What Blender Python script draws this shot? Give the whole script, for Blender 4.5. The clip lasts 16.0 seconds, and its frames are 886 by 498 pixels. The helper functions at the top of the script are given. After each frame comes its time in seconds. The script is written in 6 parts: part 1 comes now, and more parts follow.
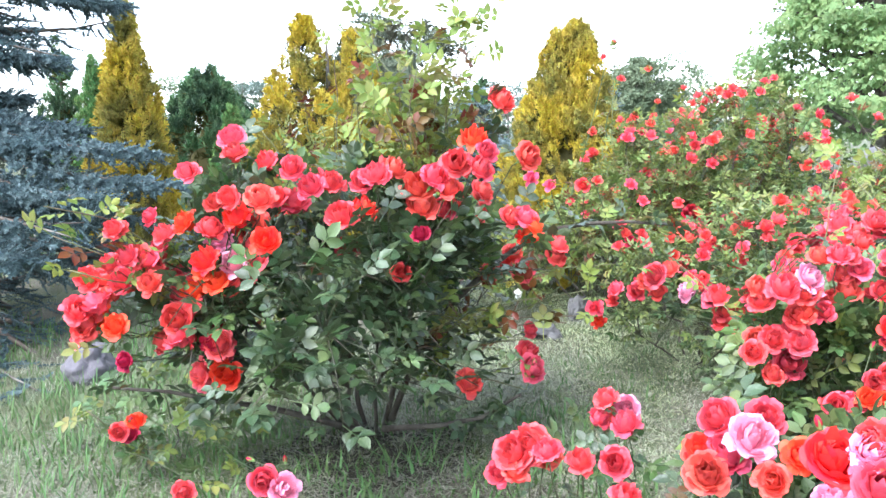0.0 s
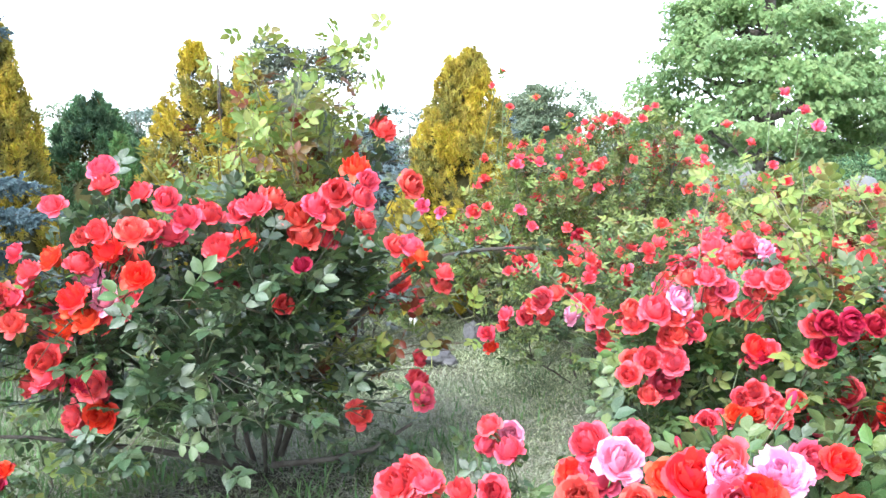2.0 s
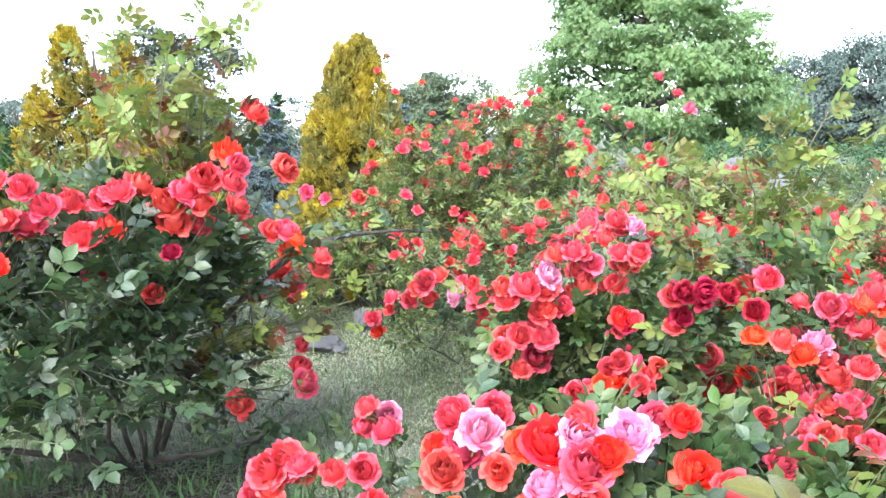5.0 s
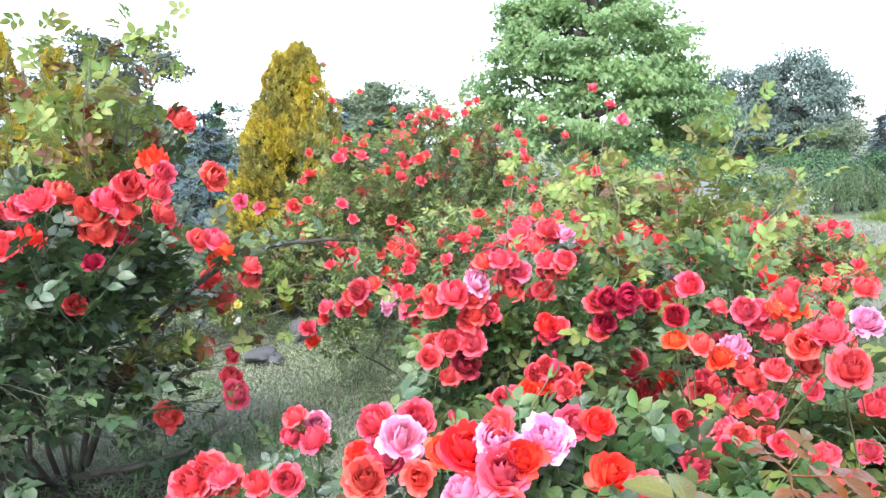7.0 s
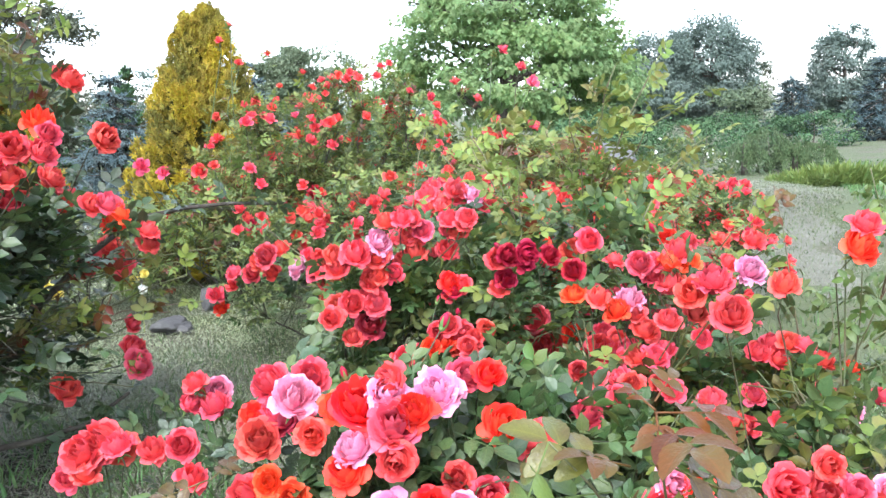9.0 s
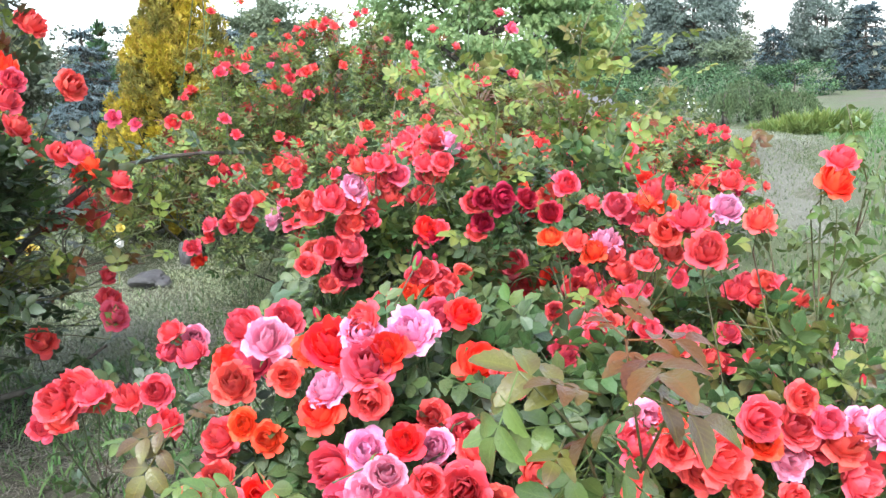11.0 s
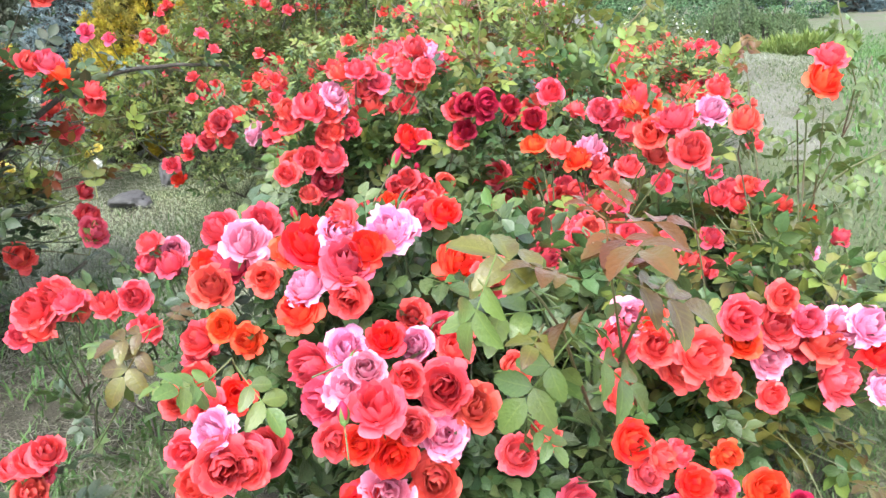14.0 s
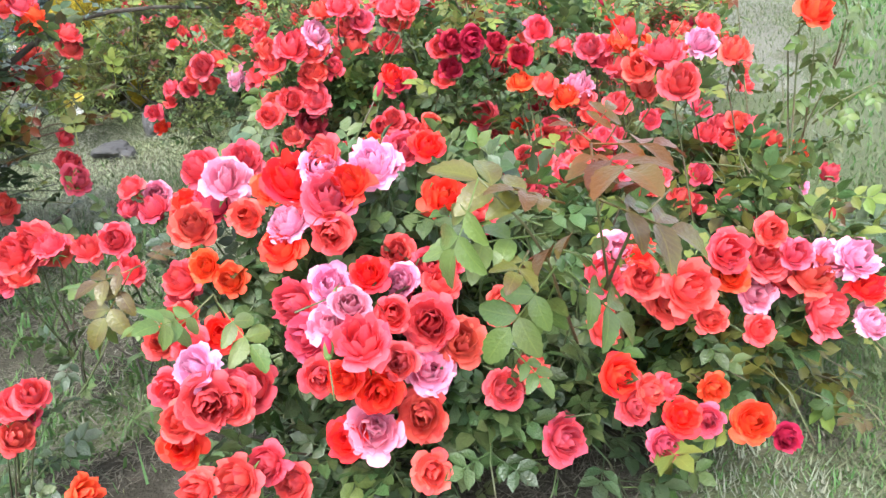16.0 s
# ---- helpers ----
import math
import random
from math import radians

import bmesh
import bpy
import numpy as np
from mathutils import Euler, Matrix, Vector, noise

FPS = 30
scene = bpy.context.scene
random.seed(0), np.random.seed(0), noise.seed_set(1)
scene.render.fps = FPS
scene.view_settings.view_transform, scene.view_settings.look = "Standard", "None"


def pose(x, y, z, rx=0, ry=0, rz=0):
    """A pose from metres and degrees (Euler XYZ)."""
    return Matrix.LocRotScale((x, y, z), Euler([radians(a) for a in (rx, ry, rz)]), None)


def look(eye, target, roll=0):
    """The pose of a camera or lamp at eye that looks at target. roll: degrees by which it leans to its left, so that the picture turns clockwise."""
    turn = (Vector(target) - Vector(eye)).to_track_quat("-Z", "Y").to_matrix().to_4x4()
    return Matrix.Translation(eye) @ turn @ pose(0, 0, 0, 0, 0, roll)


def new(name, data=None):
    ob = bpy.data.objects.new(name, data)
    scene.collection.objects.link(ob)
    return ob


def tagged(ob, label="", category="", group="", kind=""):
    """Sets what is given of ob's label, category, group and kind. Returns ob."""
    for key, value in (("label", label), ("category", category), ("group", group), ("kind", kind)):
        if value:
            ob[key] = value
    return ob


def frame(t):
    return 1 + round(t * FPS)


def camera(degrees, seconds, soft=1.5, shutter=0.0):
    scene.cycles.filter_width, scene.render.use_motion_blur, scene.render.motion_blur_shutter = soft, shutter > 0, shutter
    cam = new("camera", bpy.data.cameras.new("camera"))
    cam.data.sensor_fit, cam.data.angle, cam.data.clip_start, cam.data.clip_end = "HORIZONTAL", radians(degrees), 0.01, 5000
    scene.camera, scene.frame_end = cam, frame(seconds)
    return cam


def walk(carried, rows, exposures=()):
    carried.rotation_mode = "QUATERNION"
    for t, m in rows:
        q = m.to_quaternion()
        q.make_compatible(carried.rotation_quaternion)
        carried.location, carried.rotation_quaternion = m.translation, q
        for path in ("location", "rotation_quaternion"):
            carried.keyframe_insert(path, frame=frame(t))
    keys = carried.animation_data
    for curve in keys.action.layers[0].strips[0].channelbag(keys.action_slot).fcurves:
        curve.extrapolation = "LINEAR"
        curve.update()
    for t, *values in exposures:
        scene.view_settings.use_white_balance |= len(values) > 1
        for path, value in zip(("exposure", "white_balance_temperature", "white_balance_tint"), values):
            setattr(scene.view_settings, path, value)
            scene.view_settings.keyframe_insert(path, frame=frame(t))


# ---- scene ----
cam = camera(56.6, 16.0, 1.5)
PATH = [
    (0, (0.1430, 0.0494, 1.1952), (0.1617, 2.0319, 0.9315), -1.70),
    (0.5, (0.1585, 0.0493, 1.1979), (0.2452, 2.0340, 0.9667), -1.71),
    (1, (0.1774, 0.0434, 1.2038), (0.3358, 2.0277, 1.0101), -1.74),
    (1.5, (0.1965, 0.0583, 1.2008), (0.4093, 2.0369, 1.0014), -2.13),
    (2, (0.2066, 0.0583, 1.2011), (0.4546, 2.0317, 0.9917), -2.18),
    (2.5, (0.2170, 0.0542, 1.1934), (0.4956, 2.0215, 0.9656), -2.13),
    (3, (0.2248, 0.0454, 1.1921), (0.5386, 2.0072, 0.9621), -2.19),
    (3.5, (0.2373, 0.0457, 1.1858), (0.5894, 2.0000, 0.9477), -2.16),
    (4, (0.2521, 0.0482, 1.1808), (0.6478, 1.9918, 0.9245), -2.54),
    (6.5, (0.3004, 0.0260, 1.1778), (0.8799, 1.9272, 0.9545), -2.68),
    (7, (0.3117, 0.0240, 1.1747), (0.9206, 1.9151, 0.9447), -2.73),
    (7.5, (0.3275, 0.0220, 1.1707), (0.9772, 1.8977, 0.9269), -3.01),
    (8, (0.3413, 0.0158, 1.1618), (1.0339, 1.8720, 0.8884), -2.89),
    (8.5, (0.3571, 0.0160, 1.1578), (1.0992, 1.8500, 0.8650), -2.99),
    (9, (0.3629, 0.0142, 1.1512), (1.1370, 1.8307, 0.8334), -3.06),
    (11.5, (0.3832, 0.0207, 1.1129), (1.1789, 1.7976, 0.6554), -3.71),
    (12, (0.3846, 0.0224, 1.1030), (1.1741, 1.7933, 0.6121), -3.91),
    (12.5, (0.3849, 0.0206, 1.0950), (1.1758, 1.7831, 0.5773), -4.11),
    (13, (0.3885, 0.0176, 1.0883), (1.1851, 1.7683, 0.5402), -4.23),
    (13.5, (0.3888, 0.0191, 1.0805), (1.1891, 1.7620, 0.5130), -3.84),
    (14, (0.3902, 0.0241, 1.0719), (1.1895, 1.7585, 0.4777), -3.74),
    (14.5, (0.3939, 0.0280, 1.0621), (1.1924, 1.7504, 0.4331), -3.95),
    (15, (0.3985, 0.0283, 1.0555), (1.1985, 1.7403, 0.4004), -4.06),
    (15.5, (0.3988, 0.0298, 1.0477), (1.1971, 1.7332, 0.3686), -4.06),
    (16, (0.4002, 0.0292, 1.0399), (1.1968, 1.7239, 0.3376), -4.26),
]
walk(cam, [(t, look(eye, target, roll)) for t, eye, target, roll in PATH], [(0, 2.68, 5900, 10), (4, 2.62, 5900, 10), (9, 2.27, 5950, 10), (12.4, 2.18, 6200, 10), (13, 2.44, 6250, 10), (14.5, 2.41, 6300, 10), (16, 2.30, 6300, 10)])

# ---- light ----
SUN_EL, SUN_AZ = 52.0, 215.0
world = bpy.data.worlds.new("overcast_sky")
scene.world = world
world.use_nodes = True
wn = world.node_tree
sky = wn.nodes.new("ShaderNodeTexSky")
sky.sky_type = "NISHITA"
sky.sun_disc = False
sky.sun_elevation, sky.sun_rotation = radians(SUN_EL), radians(SUN_AZ)
sky.air_density, sky.dust_density, sky.ozone_density = 1.0, 1.6, 1.0
pale = wn.nodes.new("ShaderNodeHueSaturation")
pale.inputs["Saturation"].default_value = 0.45
wn.links.new(sky.outputs["Color"], pale.inputs["Color"])
wn.links.new(pale.outputs["Color"], wn.nodes["Background"].inputs["Color"])
wn.nodes["Background"].inputs["Strength"].default_value = 0.15
sun = new("sun", bpy.data.lights.new("sun", "SUN"))
sun.data.energy, sun.data.angle, sun.data.color = 1.1, radians(25), (1.0, 0.98, 0.95)
a, b = radians(SUN_AZ), radians(SUN_EL)
sun_dir = Vector((math.sin(a) * math.cos(b), math.cos(a) * math.cos(b), math.sin(b)))
sun.matrix_world = look(sun_dir * 40, (0, 0, 0))


# ---- helpers of this scene ----
def ground_z(x, y):
    """The lawn rises gently away from the path and levels out, then falls a little, in the distance."""
    u, v = x - 0.18, y - 0.11
    near = 0.0332 * u + 0.0542 * v
    d = np.hypot(u, v)
    k = np.clip((d - 5.5) / 8.0, 0.0, 1.0)
    k = k * k * (3 - 2 * k)
    flat = np.clip(near, -0.25, 0.42)
    return flat * (1 - k) + 0.02 * k


def unit(v):
    v = np.asarray(v, float)
    return v / np.maximum(np.linalg.norm(v, axis=-1, keepdims=True), 1e-9)


class Geo:
    """Gathers vertices and faces of one mesh."""

    def __init__(self):
        self.v, self.f, self.m, self.n, self.uv = [], [], [], 0, []

    def add(self, verts, faces, slot=0):
        verts = np.asarray(verts, float)
        for f in faces:
            self.f.append(tuple(i + self.n for i in f))
            self.m.append(slot)
        self.v.append(verts)
        self.n += len(verts)

    def spread(self, verts, faces, X, Y, Z, P, S, uv=None):
        """Copies of a small template with axes X, Y, Z at the points P, sized S."""
        verts = np.asarray(verts, float)
        k = len(P)
        S = np.broadcast_to(np.asarray(S, float), (k,))[:, None, None]
        out = P[:, None, :] + S * (verts[None, :, 0:1] * X[:, None, :] + verts[None, :, 1:2] * Y[:, None, :] + verts[None, :, 2:3] * Z[:, None, :])
        step = len(verts)
        for i in range(k):
            o = self.n + i * step
            for f in faces:
                self.f.append(tuple(j + o for j in f))
                self.m.append(0)
        self.v.append(out.reshape(-1, 3))
        self.n += k * step
        if uv is not None:
            self.uv.append(np.tile(uv, (k, 1)))

    def tube(self, pts, radii, sides=6, slot=0):
        pts = np.asarray(pts, float)
        k = len(pts)
        tan = unit(np.gradient(pts, axis=0))
        side = np.cross(tan, [0.3, 0.2, 1.0])
        bad = np.linalg.norm(side, axis=1) < 0.05
        side[bad] = np.cross(tan[bad], [1.0, 0, 0])
        side = unit(side)
        other = np.cross(tan, side)
        a = np.arange(sides) * 2 * math.pi / sides
        ring = np.cos(a)[None, :, None] * side[:, None, :] + np.sin(a)[None, :, None] * other[:, None, :]
        v = pts[:, None, :] + np.asarray(radii, float)[:, None, None] * ring
        f = []
        for i in range(k - 1):
            for j in range(sides):
                q = (j + 1) % sides
                f.append((i * sides + j, i * sides + q, (i + 1) * sides + q, (i + 1) * sides + j))
        f.append(tuple(range(sides - 1, -1, -1)))
        f.append(tuple((k - 1) * sides + j for j in range(sides)))
        self.add(v.reshape(-1, 3), f, slot)

    def mesh(self, name, mats, smooth=True):
        me = bpy.data.meshes.new(name)
        me.from_pydata(np.concatenate(self.v) if self.v else [], [], self.f)
        for m in mats if isinstance(mats, (list, tuple)) else [mats]:
            me.materials.append(m)
        me.polygons.foreach_set("material_index", self.m)
        me.polygons.foreach_set("use_smooth", [smooth] * len(me.polygons))
        if self.uv:
            uv = np.concatenate(self.uv)
            idx = np.empty(len(me.loops), np.int32)
            me.loops.foreach_get("vertex_index", idx)
            me.uv_layers.new(name="leaf").data.foreach_set("uv", uv[idx].ravel())
        me.update()
        return me


def thing(name, x, y, z, label, category, group="", kind=""):
    ob = new(name)
    ob.empty_display_size = 0.1
    ob.location = (x, y, z)
    return tagged(ob, label, category, group, kind)


def part(name, data, parent, label="", kind="", local=None):
    """One mesh object under a thing; world coordinates unless a local pose is given."""
    ob = new(name, data)
    ob.parent = parent
    if local is None:
        base = parent.location + (parent.parent.location if parent.parent else Vector())
        ob.matrix_local = Matrix.Translation(-base)
    else:
        ob.matrix_local = local
    return tagged(ob, label, "", "", kind)


def curve(p0, p1, bow, n=7):
    """A bent line from p0 to p1, pushed sideways by the vector bow."""
    s = np.linspace(0, 1, n)[:, None]
    return (1 - s) * np.asarray(p0) + s * np.asarray(p1) + 4 * s * (1 - s) * np.asarray(bow)


# ---- materials ----
def material(name, colour, rough=0.6, hue=0.02, value=0.35, grain=60.0, bump=0.15, thin=0.0, spots=None, scale=8.0, island=True, gloss=0.4, sat=0.2, veins=False):
    """Base colour varied per piece, by a coarse and a fine noise; thin lets light through; spots: (second colour, amount)."""
    m = bpy.data.materials.new(name)
    m.use_nodes = True
    t = m.node_tree
    bsdf = t.nodes["Principled BSDF"]
    co = t.nodes.new("ShaderNodeTexCoord")
    coarse, fine = t.nodes.new("ShaderNodeTexNoise"), t.nodes.new("ShaderNodeTexNoise")
    coarse.inputs["Scale"].default_value, fine.inputs["Scale"].default_value = scale, grain
    coarse.inputs["Detail"].default_value = fine.inputs["Detail"].default_value = 4
    for n in (coarse, fine):
        t.links.new(co.outputs["Object"], n.inputs["Vector"])
    col = t.nodes.new("ShaderNodeRGB")
    col.outputs[0].default_value = (*colour, 1)
    last = col.outputs[0]
    if spots:
        ramp = t.nodes.new("ShaderNodeMapRange")
        ramp.inputs["From Min"].default_value, ramp.inputs["From Max"].default_value = 0.62 - spots[1] * 0.4, 0.78 - spots[1] * 0.4
        t.links.new(coarse.outputs["Fac"], ramp.inputs["Value"])
        mix = t.nodes.new("ShaderNodeMix")
        mix.data_type = "RGBA"
        t.links.new(ramp.outputs["Result"], mix.inputs["Factor"])
        t.links.new(last, mix.inputs["A"])
        mix.inputs["B"].default_value = (*spots[0], 1)
        last = mix.outputs["Result"]
    rnd = t.nodes.new("ShaderNodeNewGeometry").outputs["Random Per Island"] if island else t.nodes.new("ShaderNodeObjectInfo").outputs["Random"]
    hsv = t.nodes.new("ShaderNodeHueSaturation")
    h, s, v = (t.nodes.new("ShaderNodeMapRange") for _ in range(3))
    h.inputs["To Min"].default_value, h.inputs["To Max"].default_value = 0.5 - hue, 0.5 + hue
    s.inputs["To Min"].default_value, s.inputs["To Max"].default_value = 1 + sat * 0.5, 1 - sat
    v.inputs["To Min"].default_value, v.inputs["To Max"].default_value = 1 - value, 1 + value
    scramble = t.nodes.new("ShaderNodeMath")
    scramble.operation = "FRACT"
    times = t.nodes.new("ShaderNodeMath")
    times.operation = "MULTIPLY"
    times.inputs[1].default_value = 7.31
    t.links.new(rnd, times.inputs[0])
    t.links.new(times.outputs[0], scramble.inputs[0])
    t.links.new(scramble.outputs[0], h.inputs["Value"])
    t.links.new(coarse.outputs["Fac"], s.inputs["Value"])
    blend = t.nodes.new("ShaderNodeMix")
    blend.inputs["Factor"].default_value = 0.4
    t.links.new(rnd, blend.inputs["A"])
    t.links.new(fine.outputs["Fac"], blend.inputs["B"])
    t.links.new(blend.outputs["Result"], v.inputs["Value"])
    t.links.new(h.outputs["Result"], hsv.inputs["Hue"])
    t.links.new(s.outputs["Result"], hsv.inputs["Saturation"])
    t.links.new(v.outputs["Result"], hsv.inputs["Value"])
    t.links.new(last, hsv.inputs["Color"])
    t.links.new(hsv.outputs["Color"], bsdf.inputs["Base Color"])
    if veins:
        sep = t.nodes.new("ShaderNodeSeparateXYZ")
        t.links.new(co.outputs["UV"], sep.inputs[0])

        def op(kind, a, b=None):
            n = t.nodes.new("ShaderNodeMath")
            n.operation = kind
            for i, q in enumerate((a, b)):
                if q is None:
                    continue
                if isinstance(q, (int, float)):
                    n.inputs[i].default_value = q
                else:
                    t.links.new(q, n.inputs[i])
            return n.outputs[0]

        off = op("ABSOLUTE", op("SUBTRACT", sep.outputs["X"], 0.5))
        mid = op("LESS_THAN", off, 0.035)
        rib = op("POWER", op("ABSOLUTE", op("SINE", op("MULTIPLY", op("SUBTRACT", sep.outputs["Y"], op("MULTIPLY", off, 0.55)), 22.0))), 10.0)
        lines = op("MAXIMUM", mid, op("MULTIPLY", rib, 0.45))
        tint = t.nodes.new("ShaderNodeMix")
        tint.data_type = "RGBA"
        t.links.new(op("MULTIPLY", lines, 0.28), tint.inputs["Factor"])
        t.links.new(hsv.outputs["Color"], tint.inputs["A"])
        tint.inputs["B"].default_value = (colour[0] * 2.0 + 0.02, colour[1] * 1.7 + 0.02, colour[2] * 1.7 + 0.01, 1)
        t.links.new(tint.outputs["Result"], bsdf.inputs["Base Color"])
    bsdf.inputs["Roughness"].default_value = rough
    bsdf.inputs["Specular IOR Level"].default_value = gloss
    if bump:
        bp = t.nodes.new("ShaderNodeBump")
        bp.inputs["Strength"].default_value, bp.inputs["Distance"].default_value = bump, 0.01
        t.links.new(fine.outputs["Fac"], bp.inputs["Height"])
        t.links.new(bp.outputs["Normal"], bsdf.inputs["Normal"])
    if thin:
        tr = t.nodes.new("ShaderNodeBsdfTranslucent")
        t.links.new(hsv.outputs["Color"], tr.inputs["Color"])
        ms = t.nodes.new("ShaderNodeMixShader")
        ms.inputs["Fac"].default_value = thin
        t.links.new(bsdf.outputs[0], ms.inputs[1])
        t.links.new(tr.outputs[0], ms.inputs[2])
        t.links.new(ms.outputs[0], t.nodes["Material Output"].inputs["Surface"])
    return m


def petal_material(name, colour, rim, fade=0.3, hue=0.010, value=0.16):
    """Soft petals: one tint for each bloom, paler towards the petals' margins, mottled, letting some light through."""
    m = bpy.data.materials.new(name)
    m.use_nodes = True
    t = m.node_tree
    bsdf = t.nodes["Principled BSDF"]
    co, info, geo = t.nodes.new("ShaderNodeTexCoord"), t.nodes.new("ShaderNodeObjectInfo"), t.nodes.new("ShaderNodeNewGeometry")
    sep = t.nodes.new("ShaderNodeSeparateXYZ")
    t.links.new(co.outputs["UV"], sep.inputs[0])
    mottle, fine = t.nodes.new("ShaderNodeTexNoise"), t.nodes.new("ShaderNodeTexNoise")
    mottle.inputs["Scale"].default_value, fine.inputs["Scale"].default_value = 2.2, 11.0
    for n in (mottle, fine):
        n.inputs["Detail"].default_value = 3
        t.links.new(co.outputs["Object"], n.inputs["Vector"])

    def span(source, a, b, lo, hi):
        n = t.nodes.new("ShaderNodeMapRange")
        for key, q in zip(("From Min", "From Max", "To Min", "To Max"), (a, b, lo, hi)):
            n.inputs[key].default_value = q
        t.links.new(source, n.inputs["Value"])
        return n.outputs["Result"]

    def op(kind, a, b):
        n = t.nodes.new("ShaderNodeMath")
        n.operation = kind
        for i, q in enumerate((a, b)):
            if isinstance(q, (int, float)):
                n.inputs[i].default_value = q
            else:
                t.links.new(q, n.inputs[i])
        return n.outputs[0]

    edge = op("MULTIPLY", span(sep.outputs["Y"], 0.72, 1.0, 0.0, 0.8), span(fine.outputs["Fac"], 0.3, 0.7, 0.2, 1.0))
    blush = op("MULTIPLY", span(mottle.outputs["Fac"], 0.45, 0.75, 0.0, 1.0), span(info.outputs["Random"], 0.3, 1.0, 0.0, 1.0))
    mix = t.nodes.new("ShaderNodeMix")
    mix.data_type = "RGBA"
    t.links.new(op("MULTIPLY", op("MAXIMUM", edge, blush), fade), mix.inputs["Factor"])
    mix.inputs["A"].default_value = (*colour, 1)
    mix.inputs["B"].default_value = (*rim, 1)
    hsv = t.nodes.new("ShaderNodeHueSaturation")
    other = op("FRACT", op("MULTIPLY", info.outputs["Random"], 13.7), 0.0)
    t.links.new(op("ADD", span(other, 0, 1, 0.5 - hue, 0.5 + hue), span(geo.outputs["Random Per Island"], 0, 1, -0.005, 0.005)), hsv.inputs["Hue"])
    t.links.new(op("MULTIPLY", span(info.outputs["Random"], 0, 1, 1 - value, 1 + value), span(geo.outputs["Random Per Island"], 0, 1, 0.84, 1.14)), hsv.inputs["Value"])
    t.links.new(mix.outputs["Result"], hsv.inputs["Color"])
    t.links.new(hsv.outputs["Color"], bsdf.inputs["Base Color"])
    bsdf.inputs["Roughness"].default_value = 0.5
    bsdf.inputs["Specular IOR Level"].default_value = 0.22
    bp = t.nodes.new("ShaderNodeBump")
    bp.inputs["Strength"].default_value, bp.inputs["Distance"].default_value = 0.12, 0.02
    t.links.new(fine.outputs["Fac"], bp.inputs["Height"])
    t.links.new(bp.outputs["Normal"], bsdf.inputs["Normal"])
    tr = t.nodes.new("ShaderNodeBsdfTranslucent")
    t.links.new(hsv.outputs["Color"], tr.inputs["Color"])
    ms = t.nodes.new("ShaderNodeMixShader")
    ms.inputs["Fac"].default_value = 0.24
    t.links.new(bsdf.outputs[0], ms.inputs[1])
    t.links.new(tr.outputs[0], ms.inputs[2])
    t.links.new(ms.outputs[0], t.nodes["Material Output"].inputs["Surface"])
    return m


PETAL = {
    "r": petal_material("coral_red_petal", (0.76, 0.076, 0.083), (0.80, 0.24, 0.28), 0.34),
    "o": petal_material("orange_red_petal", (0.86, 0.058, 0.028), (0.86, 0.14, 0.09), 0.4, 0.008),
    "p": petal_material("faded_pink_petal", (0.76, 0.088, 0.128), (0.82, 0.29, 0.38), 0.45),
    "m": petal_material("pale_mauve_petal", (0.78, 0.25, 0.40), (0.87, 0.60, 0.75), 0.65, 0.014),
    "d": petal_material("crimson_petal", (0.40, 0.014, 0.045), (0.50, 0.05, 0.11), 0.3, 0.008, 0.25),
    "w": petal_material("white_petal", (0.80, 0.80, 0.74), (0.84, 0.84, 0.80), 0.3, 0.005, 0.08),
    "y": petal_material("yellow_petal", (0.80, 0.68, 0.16), (0.82, 0.76, 0.40), 0.4, 0.005, 0.1),
}
LEAF = material("rose_leaf_green", (0.052, 0.094, 0.026), 0.36, 0.03, 0.5, 220, 0.3, 0.2, ((0.085, 0.125, 0.035), 0.3), 9, gloss=0.45, sat=0.3, veins=True)
LEAF_MID = material("rose_leaf_light", (0.142, 0.192, 0.048), 0.40, 0.03, 0.5, 220, 0.3, 0.3, ((0.165, 0.195, 0.055), 0.3), 9, gloss=0.3, sat=0.3, veins=True)
LEAF_FRESH = material("rose_leaf_fresh", (0.082, 0.132, 0.030), 0.34, 0.03, 0.4, 220, 0.25, 0.22, ((0.105, 0.115, 0.038), 0.3), 9, gloss=0.4, sat=0.3, veins=True)
LEAF_SPRIG = material("rose_leaf_new_green", (0.108, 0.165, 0.036), 0.34, 0.025, 0.3, 220, 0.2, 0.3, ((0.09, 0.12, 0.03), 0.3), 9, gloss=0.45, sat=0.3, veins=True)
LEAF_OLIVE = material("rose_leaf_olive", (0.122, 0.120, 0.020), 0.30, 0.025, 0.3, 220, 0.2, 0.3, ((0.085, 0.042, 0.013), 0.4), 12, gloss=0.5, sat=0.3, veins=True)
LEAF_DARK = material("rose_leaf_old", (0.038, 0.067, 0.027), 0.32, 0.03, 0.55, 220, 0.3, 0.2, ((0.06, 0.09, 0.028), 0.25), 9, gloss=0.6, sat=0.3, veins=True)
LEAF_NEW = material("rose_leaf_young", (0.168, 0.222, 0.044), 0.45, 0.03, 0.3, 220, 0.2, 0.35, ((0.20, 0.17, 0.045), 0.3), 7, gloss=0.35, veins=True)
LEAF_BRONZE = material("rose_leaf_bronze", (0.112, 0.034, 0.010), 0.28, 0.03, 0.35, 220, 0.2, 0.28, ((0.105, 0.075, 0.018), 0.4), 7, gloss=0.3, veins=True)
SEPAL = material("sepal_green", (0.12, 0.2, 0.05), 0.5, 0.02, 0.25, 200, 0.1, 0.1)
